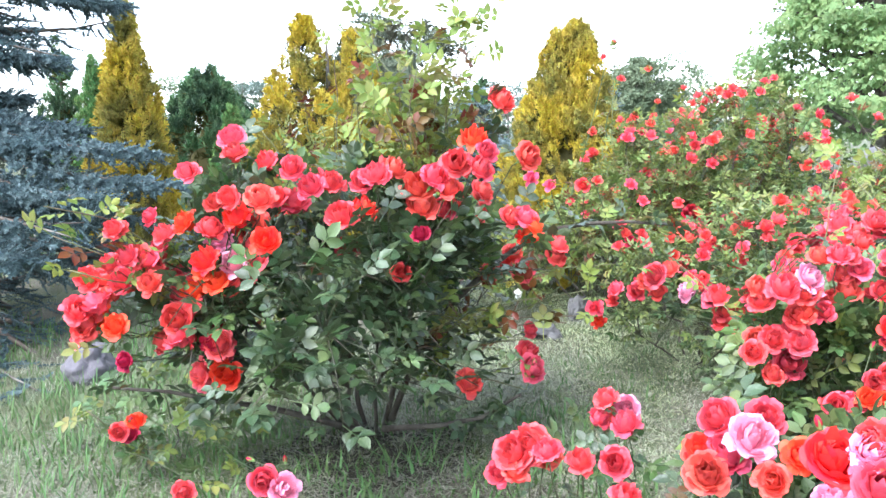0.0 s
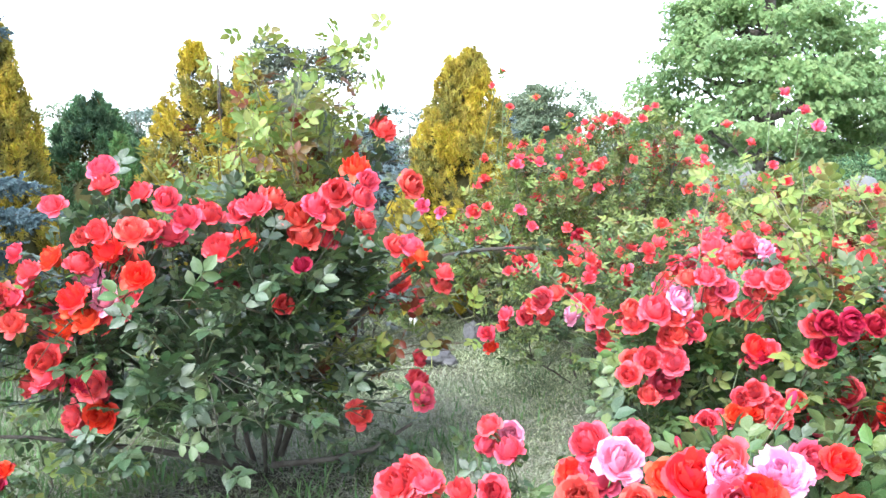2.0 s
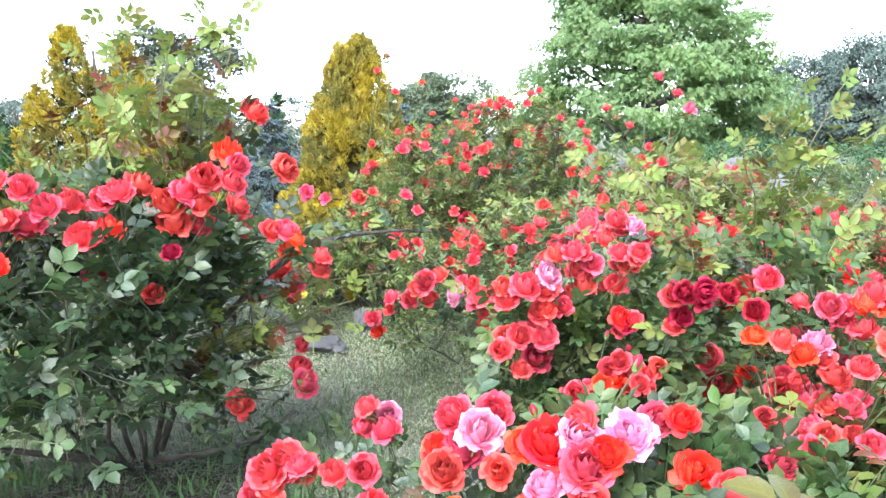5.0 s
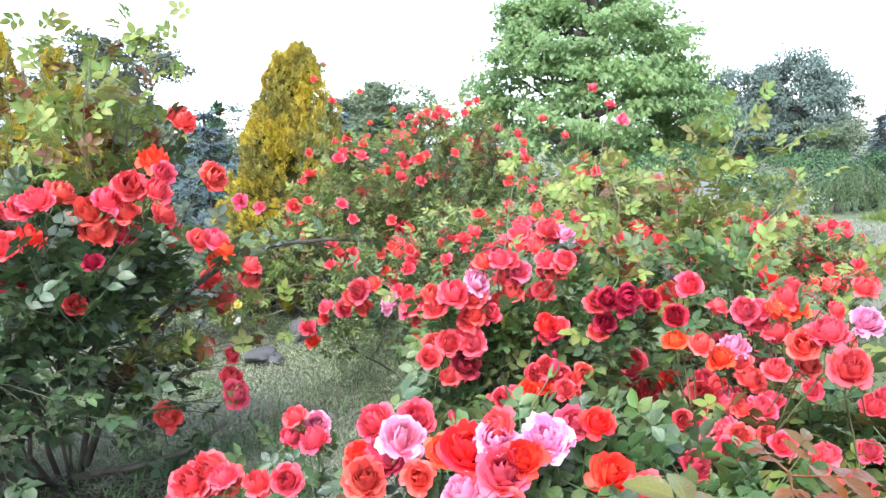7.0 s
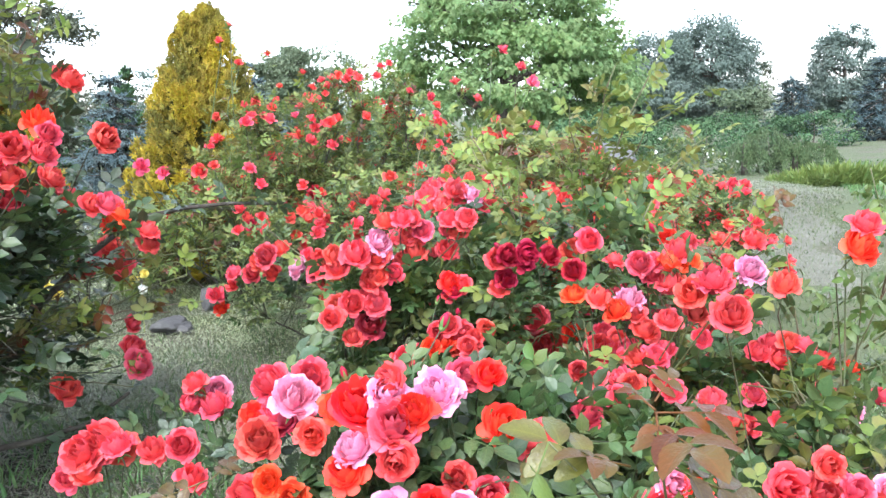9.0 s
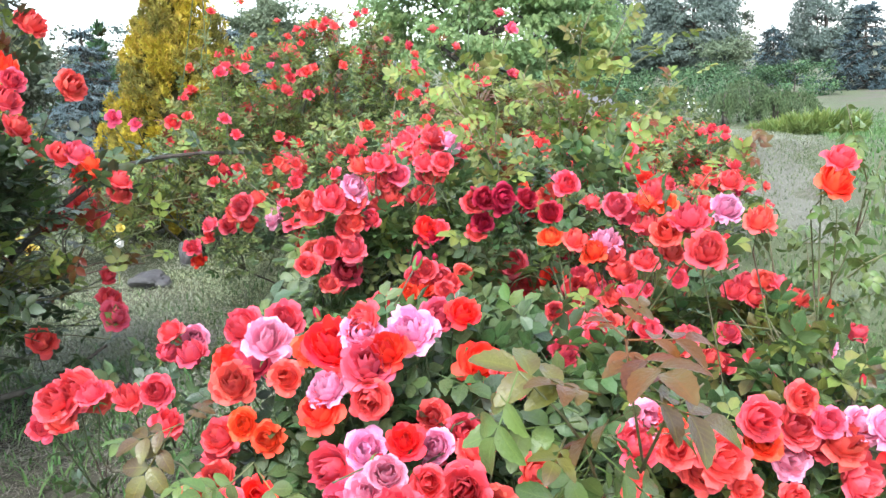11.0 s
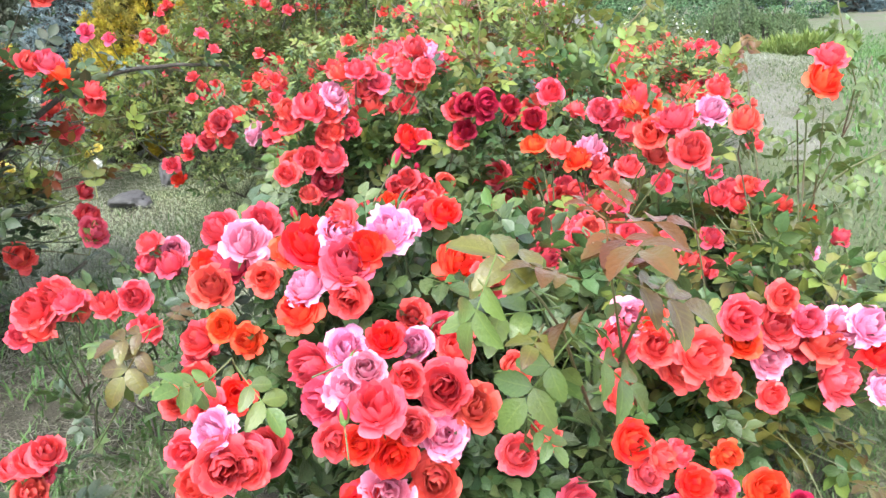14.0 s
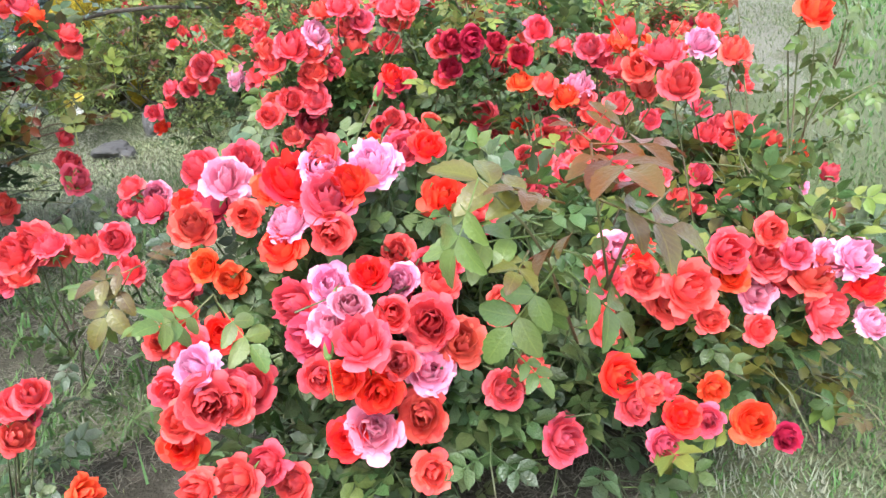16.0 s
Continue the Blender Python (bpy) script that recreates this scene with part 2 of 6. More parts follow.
STEM = material("green_stem", (0.075, 0.105, 0.038), 0.5, 0.03, 0.3, 150, 0.2, 0, ((0.065, 0.045, 0.028), 0.3), 12)
STEM_OLD = material("old_green_stem", (0.045, 0.055, 0.026), 0.5, 0.03, 0.3, 150, 0.2, 0, ((0.06, 0.042, 0.028), 0.3), 12)
STEM_NEW = material("young_shoot_bark", (0.095, 0.105, 0.04), 0.5, 0.03, 0.25, 150, 0.2, 0, ((0.10, 0.06, 0.035), 0.3), 10)
BARK = material("old_cane_bark", (0.048, 0.040, 0.030), 0.85, 0.02, 0.35, 120, 0.7, 0, ((0.08, 0.075, 0.055), 0.35), 25)
TRUNK = material("tree_bark", (0.07, 0.058, 0.045), 0.9, 0.02, 0.35, 40, 0.8, 0, ((0.14, 0.13, 0.11), 0.3), 6)
GOLD = material("golden_thuja_spray", (0.36, 0.275, 0.022), 0.6, 0.02, 0.42, 90, 0.2, 0.12, ((0.17, 0.155, 0.025), 0.38), 3.0, gloss=0.12)
# shade between the thujas' sprays, put into a dark base colour
THUJA_SHADE = material("thuja_shade_spray", (0.07, 0.068, 0.02), 0.8, 0.03, 0.4, 60, 0.3, 0, scale=4, gloss=0.12)
THUJA = material("green_thuja_spray", (0.09, 0.19, 0.06), 0.6, 0.03, 0.4, 90, 0.2, 0.15, ((0.11, 0.2, 0.05), 0.35), 3.0, gloss=0.12)
DEEP = material("dark_conifer_spray", (0.075, 0.14, 0.06), 0.6, 0.03, 0.4, 90, 0.2, 0.1, ((0.03, 0.06, 0.03), 0.35), 3.0, gloss=0.12)
BLUE = material("blue_spruce_needle", (0.066, 0.102, 0.110), 0.65, 0.02, 0.5, 90, 0.0, 0.05, ((0.11, 0.155, 0.16), 0.3), 4.0, gloss=0.15)
SILVER = material("silver_spruce_needle", (0.125, 0.175, 0.185), 0.65, 0.02, 0.45, 90, 0.0, 0.05, ((0.17, 0.22, 0.22), 0.3), 4.0, gloss=0.15)
# near-black needle colour that paints the shade inside the spruces
BLUE_SHADE = material("spruce_shade_needle", (0.03, 0.04, 0.035), 0.8, 0.02, 0.4, 60, 0.2, 0, scale=4)
MAPLE = material("maple_leaf", (0.232, 0.335, 0.135), 0.6, 0.02, 0.2, 20, 0.0, 0.55, ((0.21, 0.31, 0.13), 0.35), 0.8, gloss=0.08)
# aerial haze is mixed into this paler leaf colour of the far trees
FAR_LEAF = material("hazy_far_tree_leaf", (0.150, 0.195, 0.118), 0.6, 0.02, 0.1, 12, 0.0, 0.4, ((0.18, 0.22, 0.13), 0.35), 0.5, gloss=0.08)
DUSK_LEAF = material("dark_tree_leaf", (0.105, 0.125, 0.085), 0.6, 0.03, 0.22, 12, 0.1, 0.2, ((0.12, 0.11, 0.075), 0.35), 0.7, gloss=0.08)
# lighter, greyer than the leaf itself: distance haze put into the colour
BIRCH_LEAF = material("hazy_birch_leaf", (0.145, 0.19, 0.16), 0.6, 0.02, 0.1, 12, 0.0, 0.4, ((0.16, 0.20, 0.17), 0.35), 0.4, gloss=0.08)
HEDGE_LEAF = material("weeping_shrub_leaf", (0.070, 0.105, 0.044), 0.6, 0.02, 0.35, 30, 0.1, 0.15, ((0.10, 0.14, 0.075), 0.35), 1.5, gloss=0.08)
FERN = material("bright_herb_leaf", (0.135, 0.19, 0.04), 0.5, 0.02, 0.3, 30, 0.1, 0.3, scale=2)
GRASS = material("grass_blade", (0.112, 0.146, 0.056), 0.6, 0.035, 0.45, 30, 0.0, 0.3, ((0.22, 0.24, 0.16), 0.4), 1.6, sat=0.4)
LAWN = material("mown_lawn_blade", (0.085, 0.17, 0.045), 0.6, 0.02, 0.3, 30, 0.0, 0.3, scale=1.0)
MOWN = material("mown_grey_grass", (0.41, 0.46, 0.27), 0.6, 0.03, 0.45, 30, 0.0, 0.3, ((0.32, 0.33, 0.25), 0.4), 2.5, sat=0.3)
LITTER = material("brown_litter", (0.13, 0.118, 0.088), 0.8, 0.02, 0.4, 60, 0.0, 0.1, scale=3)
HAY = material("dry_grass_cuttings", (0.235, 0.23, 0.175), 0.8, 0.02, 0.35, 60, 0.0, 0.15, scale=3)
ROCK_PALE = material("pale_boulder", (0.092, 0.090, 0.092), 0.85, 0.02, 0.3, 40, 0.6, 0, ((0.11, 0.11, 0.10), 0.35), 9, False)
ROCK = material("grey_boulder", (0.095, 0.088, 0.10), 0.85, 0.02, 0.25, 40, 0.6, 0, ((0.09, 0.085, 0.09), 0.35), 9, False)
MULCH = material("grey_mulch", (0.14, 0.14, 0.105), 0.9, 0.02, 0.5, 90, 1.0, 0, ((0.12, 0.125, 0.085), 0.35), 9, False)


def ground_material():
    m = material("trampled_grass_soil", (0.066, 0.088, 0.041), 0.95, 0.03, 0.75, 120, 1.0, 0, ((0.09, 0.086, 0.056), 0.38), 1.4, False)
    return m


GROUND = ground_material()
SOIL = material("bare_soil_litter", (0.036, 0.033, 0.024), 0.95, 0.02, 0.6, 110, 1.0, 0, ((0.060, 0.054, 0.040), 0.35), 18, False, gloss=0.1)


# ---- ground ----
def make_ground():
    g = Geo()
    radii = np.concatenate([np.linspace(0, 9, 61)[1:], np.geomspace(9.4, 1800, 40)])
    seg = 96
    ang = np.arange(seg) * 2 * math.pi / seg
    rr, aa = np.meshgrid(radii, ang, indexing="ij")
    x, y = 1.2 + rr * np.cos(aa), 2.6 + rr * np.sin(aa)
    bumps = np.array([noise.noise((px * 1.7, py * 1.7, 0.3)) * 0.018 + noise.noise((px * 6, py * 6, 2.0)) * 0.008 for px, py in zip(x.ravel(), y.ravel())]).reshape(x.shape)
    z = ground_z(x, y) + bumps * np.clip(1.5 - rr / 12, 0, 1)
    v = np.concatenate([[[1.2, 2.6, float(ground_z(1.2, 2.6))]], np.stack([x, y, z], -1).reshape(-1, 3)])
    f = [(0, 1 + j, 1 + (j + 1) % seg) for j in range(seg)]
    for i in range(len(radii) - 1):
        for j in range(seg):
            a0, b0 = 1 + i * seg + j, 1 + i * seg + (j + 1) % seg
            f.append((a0, a0 + seg, b0 + seg, b0))
    g.add(v, f)
    ob = new("ground", g.mesh("ground", GROUND))
    tagged(ob, "trampled grey-green grass and bare soil, gently sloping", "ground", kind="structure")


make_ground()
rng = np.random.default_rng(11)


def blades(name, P, heights, width, mat, lean, label, lying=False, tall=False):
    """Bent blades of grass at the points P, all in one mesh."""
    k = len(P)
    a = rng.uniform(0, 2 * math.pi, k)
    d = np.stack([np.cos(a), np.sin(a), np.zeros(k)], 1)
    s = np.stack([-np.sin(a), np.cos(a), np.zeros(k)], 1) * (width * rng.uniform(0.6, 1.3, k))[:, None]
    up = np.zeros((k, 3))
    up[:, 2] = heights
    bend = (heights * rng.uniform(0.15, 1.0, k) * lean)[:, None] * d
    if lying:
        up[:, 2] = rng.uniform(0.001, 0.012, k)
        bend = d * heights[:, None]
    g = Geo()
    if tall:
        v = np.stack([P - s, P + s, P + 0.55 * up + 0.3 * bend + s * 0.8, P + 0.55 * up + 0.3 * bend - s * 0.8, P + up + bend], 1).reshape(-1, 3)
        o = np.arange(k) * 5
        g.f = np.stack([o, o + 1, o + 2, o + 3], 1).tolist() + np.stack([o + 3, o + 2, o + 4], 1).tolist()
    else:
        v = np.stack([P - s, P + s, P + up + bend], 1).reshape(-1, 3)
        o = np.arange(k) * 3
        g.f = np.stack([o, o + 1, o + 2], 1).tolist()
    g.v, g.n = [v], len(v)
    g.m = [0] * len(g.f)
    ob = new(name, g.mesh(name, mat, False))
    tagged(ob, label, "grass", kind="stuff")


def soil_amount(x, y):
    """How bare the soil is: open round the feet of the old bush and of the front roses, and trodden between them."""
    a0 = ((x + 0.12) / 0.50) ** 2 + ((y - 2.70) / 0.34) ** 2
    b0 = ((x - 0.55) / 0.95) ** 2 + ((y - 1.35) / 0.50) ** 2
    c0 = ((x - 0.12) / 0.52) ** 2 + ((y - 2.18) / 0.46) ** 2
    return np.maximum.reduce([0.25 * np.exp(-a0 ** 2), np.exp(-b0 ** 2), 0.95 * np.exp(-c0 ** 2)])


def grass_points(n, x0, x1, y0, y1, patch=1.5, keep=0.0, bare=0.6):
    P = np.stack([rng.uniform(x0, x1, n), rng.uniform(y0, y1, n)], 1)
    P = P[rng.uniform(0, 1, n) > bare * soil_amount(P[:, 0], P[:, 1])]
    edge = np.minimum(np.minimum(P[:, 0] - x0, x1 - P[:, 0]), np.minimum(P[:, 1] - y0, y1 - P[:, 1])) / (0.22 * min(x1 - x0, y1 - y0))
    ragged = np.array([noise.noise((p[0] * 1.3, p[1] * 1.3, 9.0)) for p in P]) * 0.5
    P = P[edge + ragged > rng.uniform(0, 1, len(P))]
    n = len(P)
    d = np.array([noise.noise((p[0] * patch, p[1] * patch, 5.0)) for p in P]) * 0.5 + 0.5
    P = P[d + rng.uniform(-0.2, 0.2, n) > keep]
    return np.column_stack([P, ground_z(P[:, 0], P[:, 1])])


def past_trodden(P):
    """Thins the mown grass out towards the trodden soil between the old bush and the front roses."""
    d = ((P[:, 0] - 0.15) / 0.55) ** 2 + ((P[:, 1] - 2.18) / 0.48) ** 2
    return P[rng.uniform(0, 1, len(P)) > 0.62 * np.exp(-d ** 2)]


P = past_trodden(grass_points(100000, -3.4, 5.4, -0.6, 6.2, 2.0, 0.25))
blades("grass", P, rng.uniform(0.008, 0.032, len(P)), 0.0026, GRASS, 1.6, "short uneven grey-green grass between the rose bushes")
P = grass_points(11000, -3.0, -0.3, 1.6, 5.2, 2.6, 0.42)
blades("grass", P, rng.uniform(0.03, 0.11, len(P)), 0.0030, LAWN, 1.0, "taller unmown green grass beside the spruce", tall=True)
P = grass_points(24000, -3.2, 3.8, -0.1, 4.2, 3.5, 0.52)
blades("grass", P, rng.uniform(0.015, 0.05, len(P)), 0.0028, LAWN, 1.0, "fresh green grass tufts at the bushes' feet", tall=True)
P = grass_points(44000, 0.7, 3.3, 0.2, 2.3, 4.0, 0.25)
blades("grass", P, rng.uniform(0.008, 0.03, len(P)), 0.0021, GRASS, 1.5, "fine short green grass beside the front roses")
P = past_trodden(grass_points(52000, -0.3, 2.6, 1.7, 5.4, 3.0, 0.2))
blades("grass", P, rng.uniform(0.005, 0.018, len(P)), 0.0020, MOWN, 2.6, "mown grass in the gap between the bushes")
P = past_trodden(grass_points(95000, -0.3, 2.6, 1.7, 5.4, 2.0, 0.1))
P[:, 2] += rng.uniform(0.006, 0.016, len(P))
blades("grass", P, rng.uniform(0.008, 0.03, len(P)), 0.0017, MOWN, 1.0, "flattened clippings in the gap between the bushes", True)
P = past_trodden(grass_points(66000, -2.8, 0.6, 0.9, 4.3, 2.2, 0.22, 0.3))
blades("grass", P, rng.uniform(0.01, 0.045, len(P)), 0.0020, GRASS, 1.3, "dense short grass beside the old rose bush")
P = grass_points(36000, -2.9, 5.0, -0.1, 5.8, 1.1, 0.30, 0.95)
P = P[(P[:, 1] > 1.9) | (P[:, 0] > 2.0)]
blades("dry_grass", P, rng.uniform(0.015, 0.055, len(P)), 0.0010, HAY, 1.0, "pale dry grass cuttings lying on the ground", True)
P = grass_points(60000, -1.5, 1.2, 1.5, 3.5, 4.0, 0.3, 0.75)
P[:, 2] += 0.012
blades("grass", P, rng.uniform(0.01, 0.05, len(P)) * 0.6, 0.0018, GRASS, 1.8, "thin grey-green grass under the old rose bush")
P = grass_points(24000, -1.5, 1.2, 1.7, 3.5, 3.0, 0.3, 0.5)
P[:, 2] += 0.02
blades("dry_grass", P, rng.uniform(0.015, 0.06, len(P)) * 1.3, 0.0018, HAY, 1.0, "dry cut stalks strewn under the old rose bush", True)
P = grass_points(9000, -1.6, 1.0, 1.3, 3.3, 6.0, 0.58, 0.0)
blades("grass", P, rng.uniform(0.03, 0.10, len(P)), 0.0040, LAWN, 1.2, "green grass tufts round the old rose bush", tall=True)
P = np.stack([rng.uniform(-1.1, 1.6, 42000), rng.uniform(0.9, 3.2, 42000)], 1)
P = P[rng.uniform(0, 1, len(P)) < soil_amount(P[:, 0], P[:, 1])]
P = np.column_stack([P, ground_z(P[:, 0], P[:, 1]) + 0.022])
blades("litter", P, rng.uniform(0.015, 0.06, len(P)), 0.0014, LITTER, 1.0, "dry stalks and litter on the bare soil", True)
P = grass_points(9000, -0.5, 0.8, 1.55, 2.75, 9.0, 0.45, 0.0)
blades("grass", P, rng.uniform(0.012, 0.045, len(P)), 0.0030, LAWN, 1.5, "small green weeds and grass on the trodden soil", tall=True)
P = grass_points(80000, -9.0, 11.0, -5.0, 12.0, 0.8, 0.25)
blades("grass", P, rng.uniform(0.01, 0.032, len(P)), 0.005, GRASS, 1.2, "rough grass round the rose bed")
P = grass_points(70000, 2.2, 13.0, 0.3, 11.5, 0.5, 0.1)
P = P[(P[:, 0] * 0.69 - P[:, 1] * 0.72 > 0.70)]
blades("lawn", P, rng.uniform(0.02, 0.05, len(P)), 0.008, LAWN, 0.8, "bright green mown lawn beyond the path")


P = past_trodden(grass_points(95000, -0.9, 3.9, 0.0, 2.2, 3.0, 0.30, 0.2))
blades("grass", P, rng.uniform(0.006, 0.022, len(P)), 0.0017, LAWN, 1.6, "short green grass in front of the roses")


def soil_bed(cx, cy, rx, ry, seed, label):
    """A shallow uneven patch of bare soil with a ragged outline."""
    g = Geo()
    rings, seg = 9, 44
    v = [(cx, cy, float(ground_z(cx, cy)) + 0.016)]
    for i in range(1, rings + 1):
        q = i / rings
        for j in range(seg):
            a0 = 2 * math.pi * j / seg
            k = 1 + 0.28 * noise.noise((math.cos(a0) * 1.6, math.sin(a0) * 1.6, seed)) + 0.10 * noise.noise((math.cos(a0) * 6, math.sin(a0) * 6, seed))
            px, py = cx + rx * q * k * math.cos(a0), cy + ry * q * k * math.sin(a0)
            h = 0.018 * (1 - q ** 3) + 0.012 * noise.noise((px * 9, py * 9, seed)) * (1 - q) - (0.02 if i == rings else 0.0)
            bump = noise.noise((px * 1.7, py * 1.7, 0.3)) * 0.018 + noise.noise((px * 6, py * 6, 2.0)) * 0.008
            v.append((px, py, float(ground_z(px, py)) + max(bump, 0) + h + 0.004))
    f = [(0, 1 + j, 1 + (j + 1) % seg) for j in range(seg)]
    for i in range(rings - 1):
        for j in range(seg):
            a0, b0 = 1 + i * seg + j, 1 + i * seg + (j + 1) % seg
            f.append((a0, a0 + seg, b0 + seg, b0))
    g.add(v, f)
    tagged(new("soil_bed", g.mesh("soil_bed", SOIL)), label, "soil", kind="structure")


soil_bed(-0.12, 2.70, 0.46, 0.32, 1.5, "bare brown soil with litter under the old rose bush")
soil_bed(0.10, 2.20, 0.50, 0.44, 3.7, "dark trodden soil with straw between the rose bushes")
soil_bed(0.66, 1.32, 0.98, 0.46, 6.5, "bare dark soil under the front rose bushes")


def mulch_strip():
    """A low mound of grey mulch and cuttings that follows the bed's east side."""
    g = Geo()
    n, w = 44, 14
    for i in range(n):
        s = 4.3 + i * 0.17
        c = 0.22 - 0.05 * (s - 6.0) + 0.05 * math.sin(s * 1.1)
        half = 0.30 + 0.05 * math.sin(i * 0.37) + 0.03 * math.sin(i * 0.9)
        row = []
        for j in range(w + 1):
            q = -1 + 2 * j / w
            off = c + q * half
            x, y = s * 0.72 + off * 0.69, s * 0.69 - off * 0.72
            z = float(ground_z(x, y)) + 0.045 * (1 - q * q) * min(1, i / 12, (n - 1 - i) / 6) + 0.02 * noise.noise((x * 4, y * 4, 1)) - 0.006
            row.append((x, y, z))
        g.v.append(np.array(row))
    g.n = n * (w + 1)
    for i in range(n - 1):
        for j in range(w):
            a0 = i * (w + 1) + j
            g.f.append((a0, a0 + 1, a0 + w + 2, a0 + w + 1))
            g.m.append(0)
    ob = new("mulch_strip", g.mesh("mulch_strip", MULCH))
    tagged(ob, "low strip of grey mulch and dry cuttings on the lawn", "path", kind="structure")


mulch_strip()


def mulch_cover(n, near, far, q_most):
    """Points strewn over the low mound of cuttings."""
    s = near + (far - near) * np.sqrt(rng.uniform(0, 1, n))
    q = rng.uniform(-q_most, q_most, n)
    i = (s - 4.3) / 0.17
    half = 0.30 + 0.05 * np.sin(i * 0.37) + 0.03 * np.sin(i * 0.9)
    off = 0.22 - 0.05 * (s - 6.0) + 0.05 * np.sin(s * 1.1) + q * half
    x, y = s * 0.72 + off * 0.69, s * 0.69 - off * 0.72
    z = ground_z(x, y) + 0.045 * np.clip(1 - q * q, 0, 1) * np.clip(np.minimum(i / 12, (43 - i) / 6), 0, 1)
    return np.column_stack([x, y, z + rng.uniform(0.0, 0.022, n)])


P = mulch_cover(52000, 4.3, 11.5, 1.3)
blades("dry_grass", P, rng.uniform(0.02, 0.07, len(P)), 0.0016, HAY, 1.0, "pale dry mown grass strewn over the low mound", True)
P = mulch_cover(20000, 4.2, 11.5, 1.3)
blades("grass", P, rng.uniform(0.01, 0.03, len(P)), 0.0028, GRASS, 1.6, "thin grass growing through the dry cuttings")


def boulder(x, y, size, squash, seed, label, mat=ROCK):
    bm = bmesh.new()
    bmesh.ops.create_icosphere(bm, subdivisions=5, radius=1)
    for v in bm.verts:
        n0 = noise.noise(v.co * 1.1 + Vector((seed, 0, 0))) * 0.45 + noise.noise(v.co * 3 + Vector((0, seed, 0))) * 0.14 + noise.noise(v.co * 9) * 0.05
        v.co *= 1 + n0
        v.co.x *= size
        v.co.y *= size * 0.8
        v.co.z *= size * squash
    me = bpy.data.meshes.new("boulder")
    bm.to_mesh(me)
    bm.free()
    me.materials.append(mat)
    me.polygons.foreach_set("use_smooth", [True] * len(me.polygons))
    ob = new("boulder", me)
    ob.location = (x, y, float(ground_z(x, y)) + size * squash * 0.45)
    ob.rotation_euler = (0, 0, seed)
    tagged(ob, label, "rock", "garden boulders")


boulder(-1.48, 3.80, 0.118, 0.92, 1.3, "purplish grey boulder beside the blue spruce")
boulder(0.66, 3.98, 0.11, 0.42, 2.1, "low pale grey rock in the grass", ROCK_PALE)
boulder(0.88, 4.25, 0.07, 1.2, 4.0, "small upright grey stone behind the low rock", ROCK_PALE)
boulder(4.95, 7.1, 0.48, 0.88, 3.2, "large pale grey boulder behind the rose bed", ROCK_PALE)
boulder(3.65, 6.75, 0.42, 0.95, 5.2, "pale grey boulder half hidden by roses", ROCK_PALE)


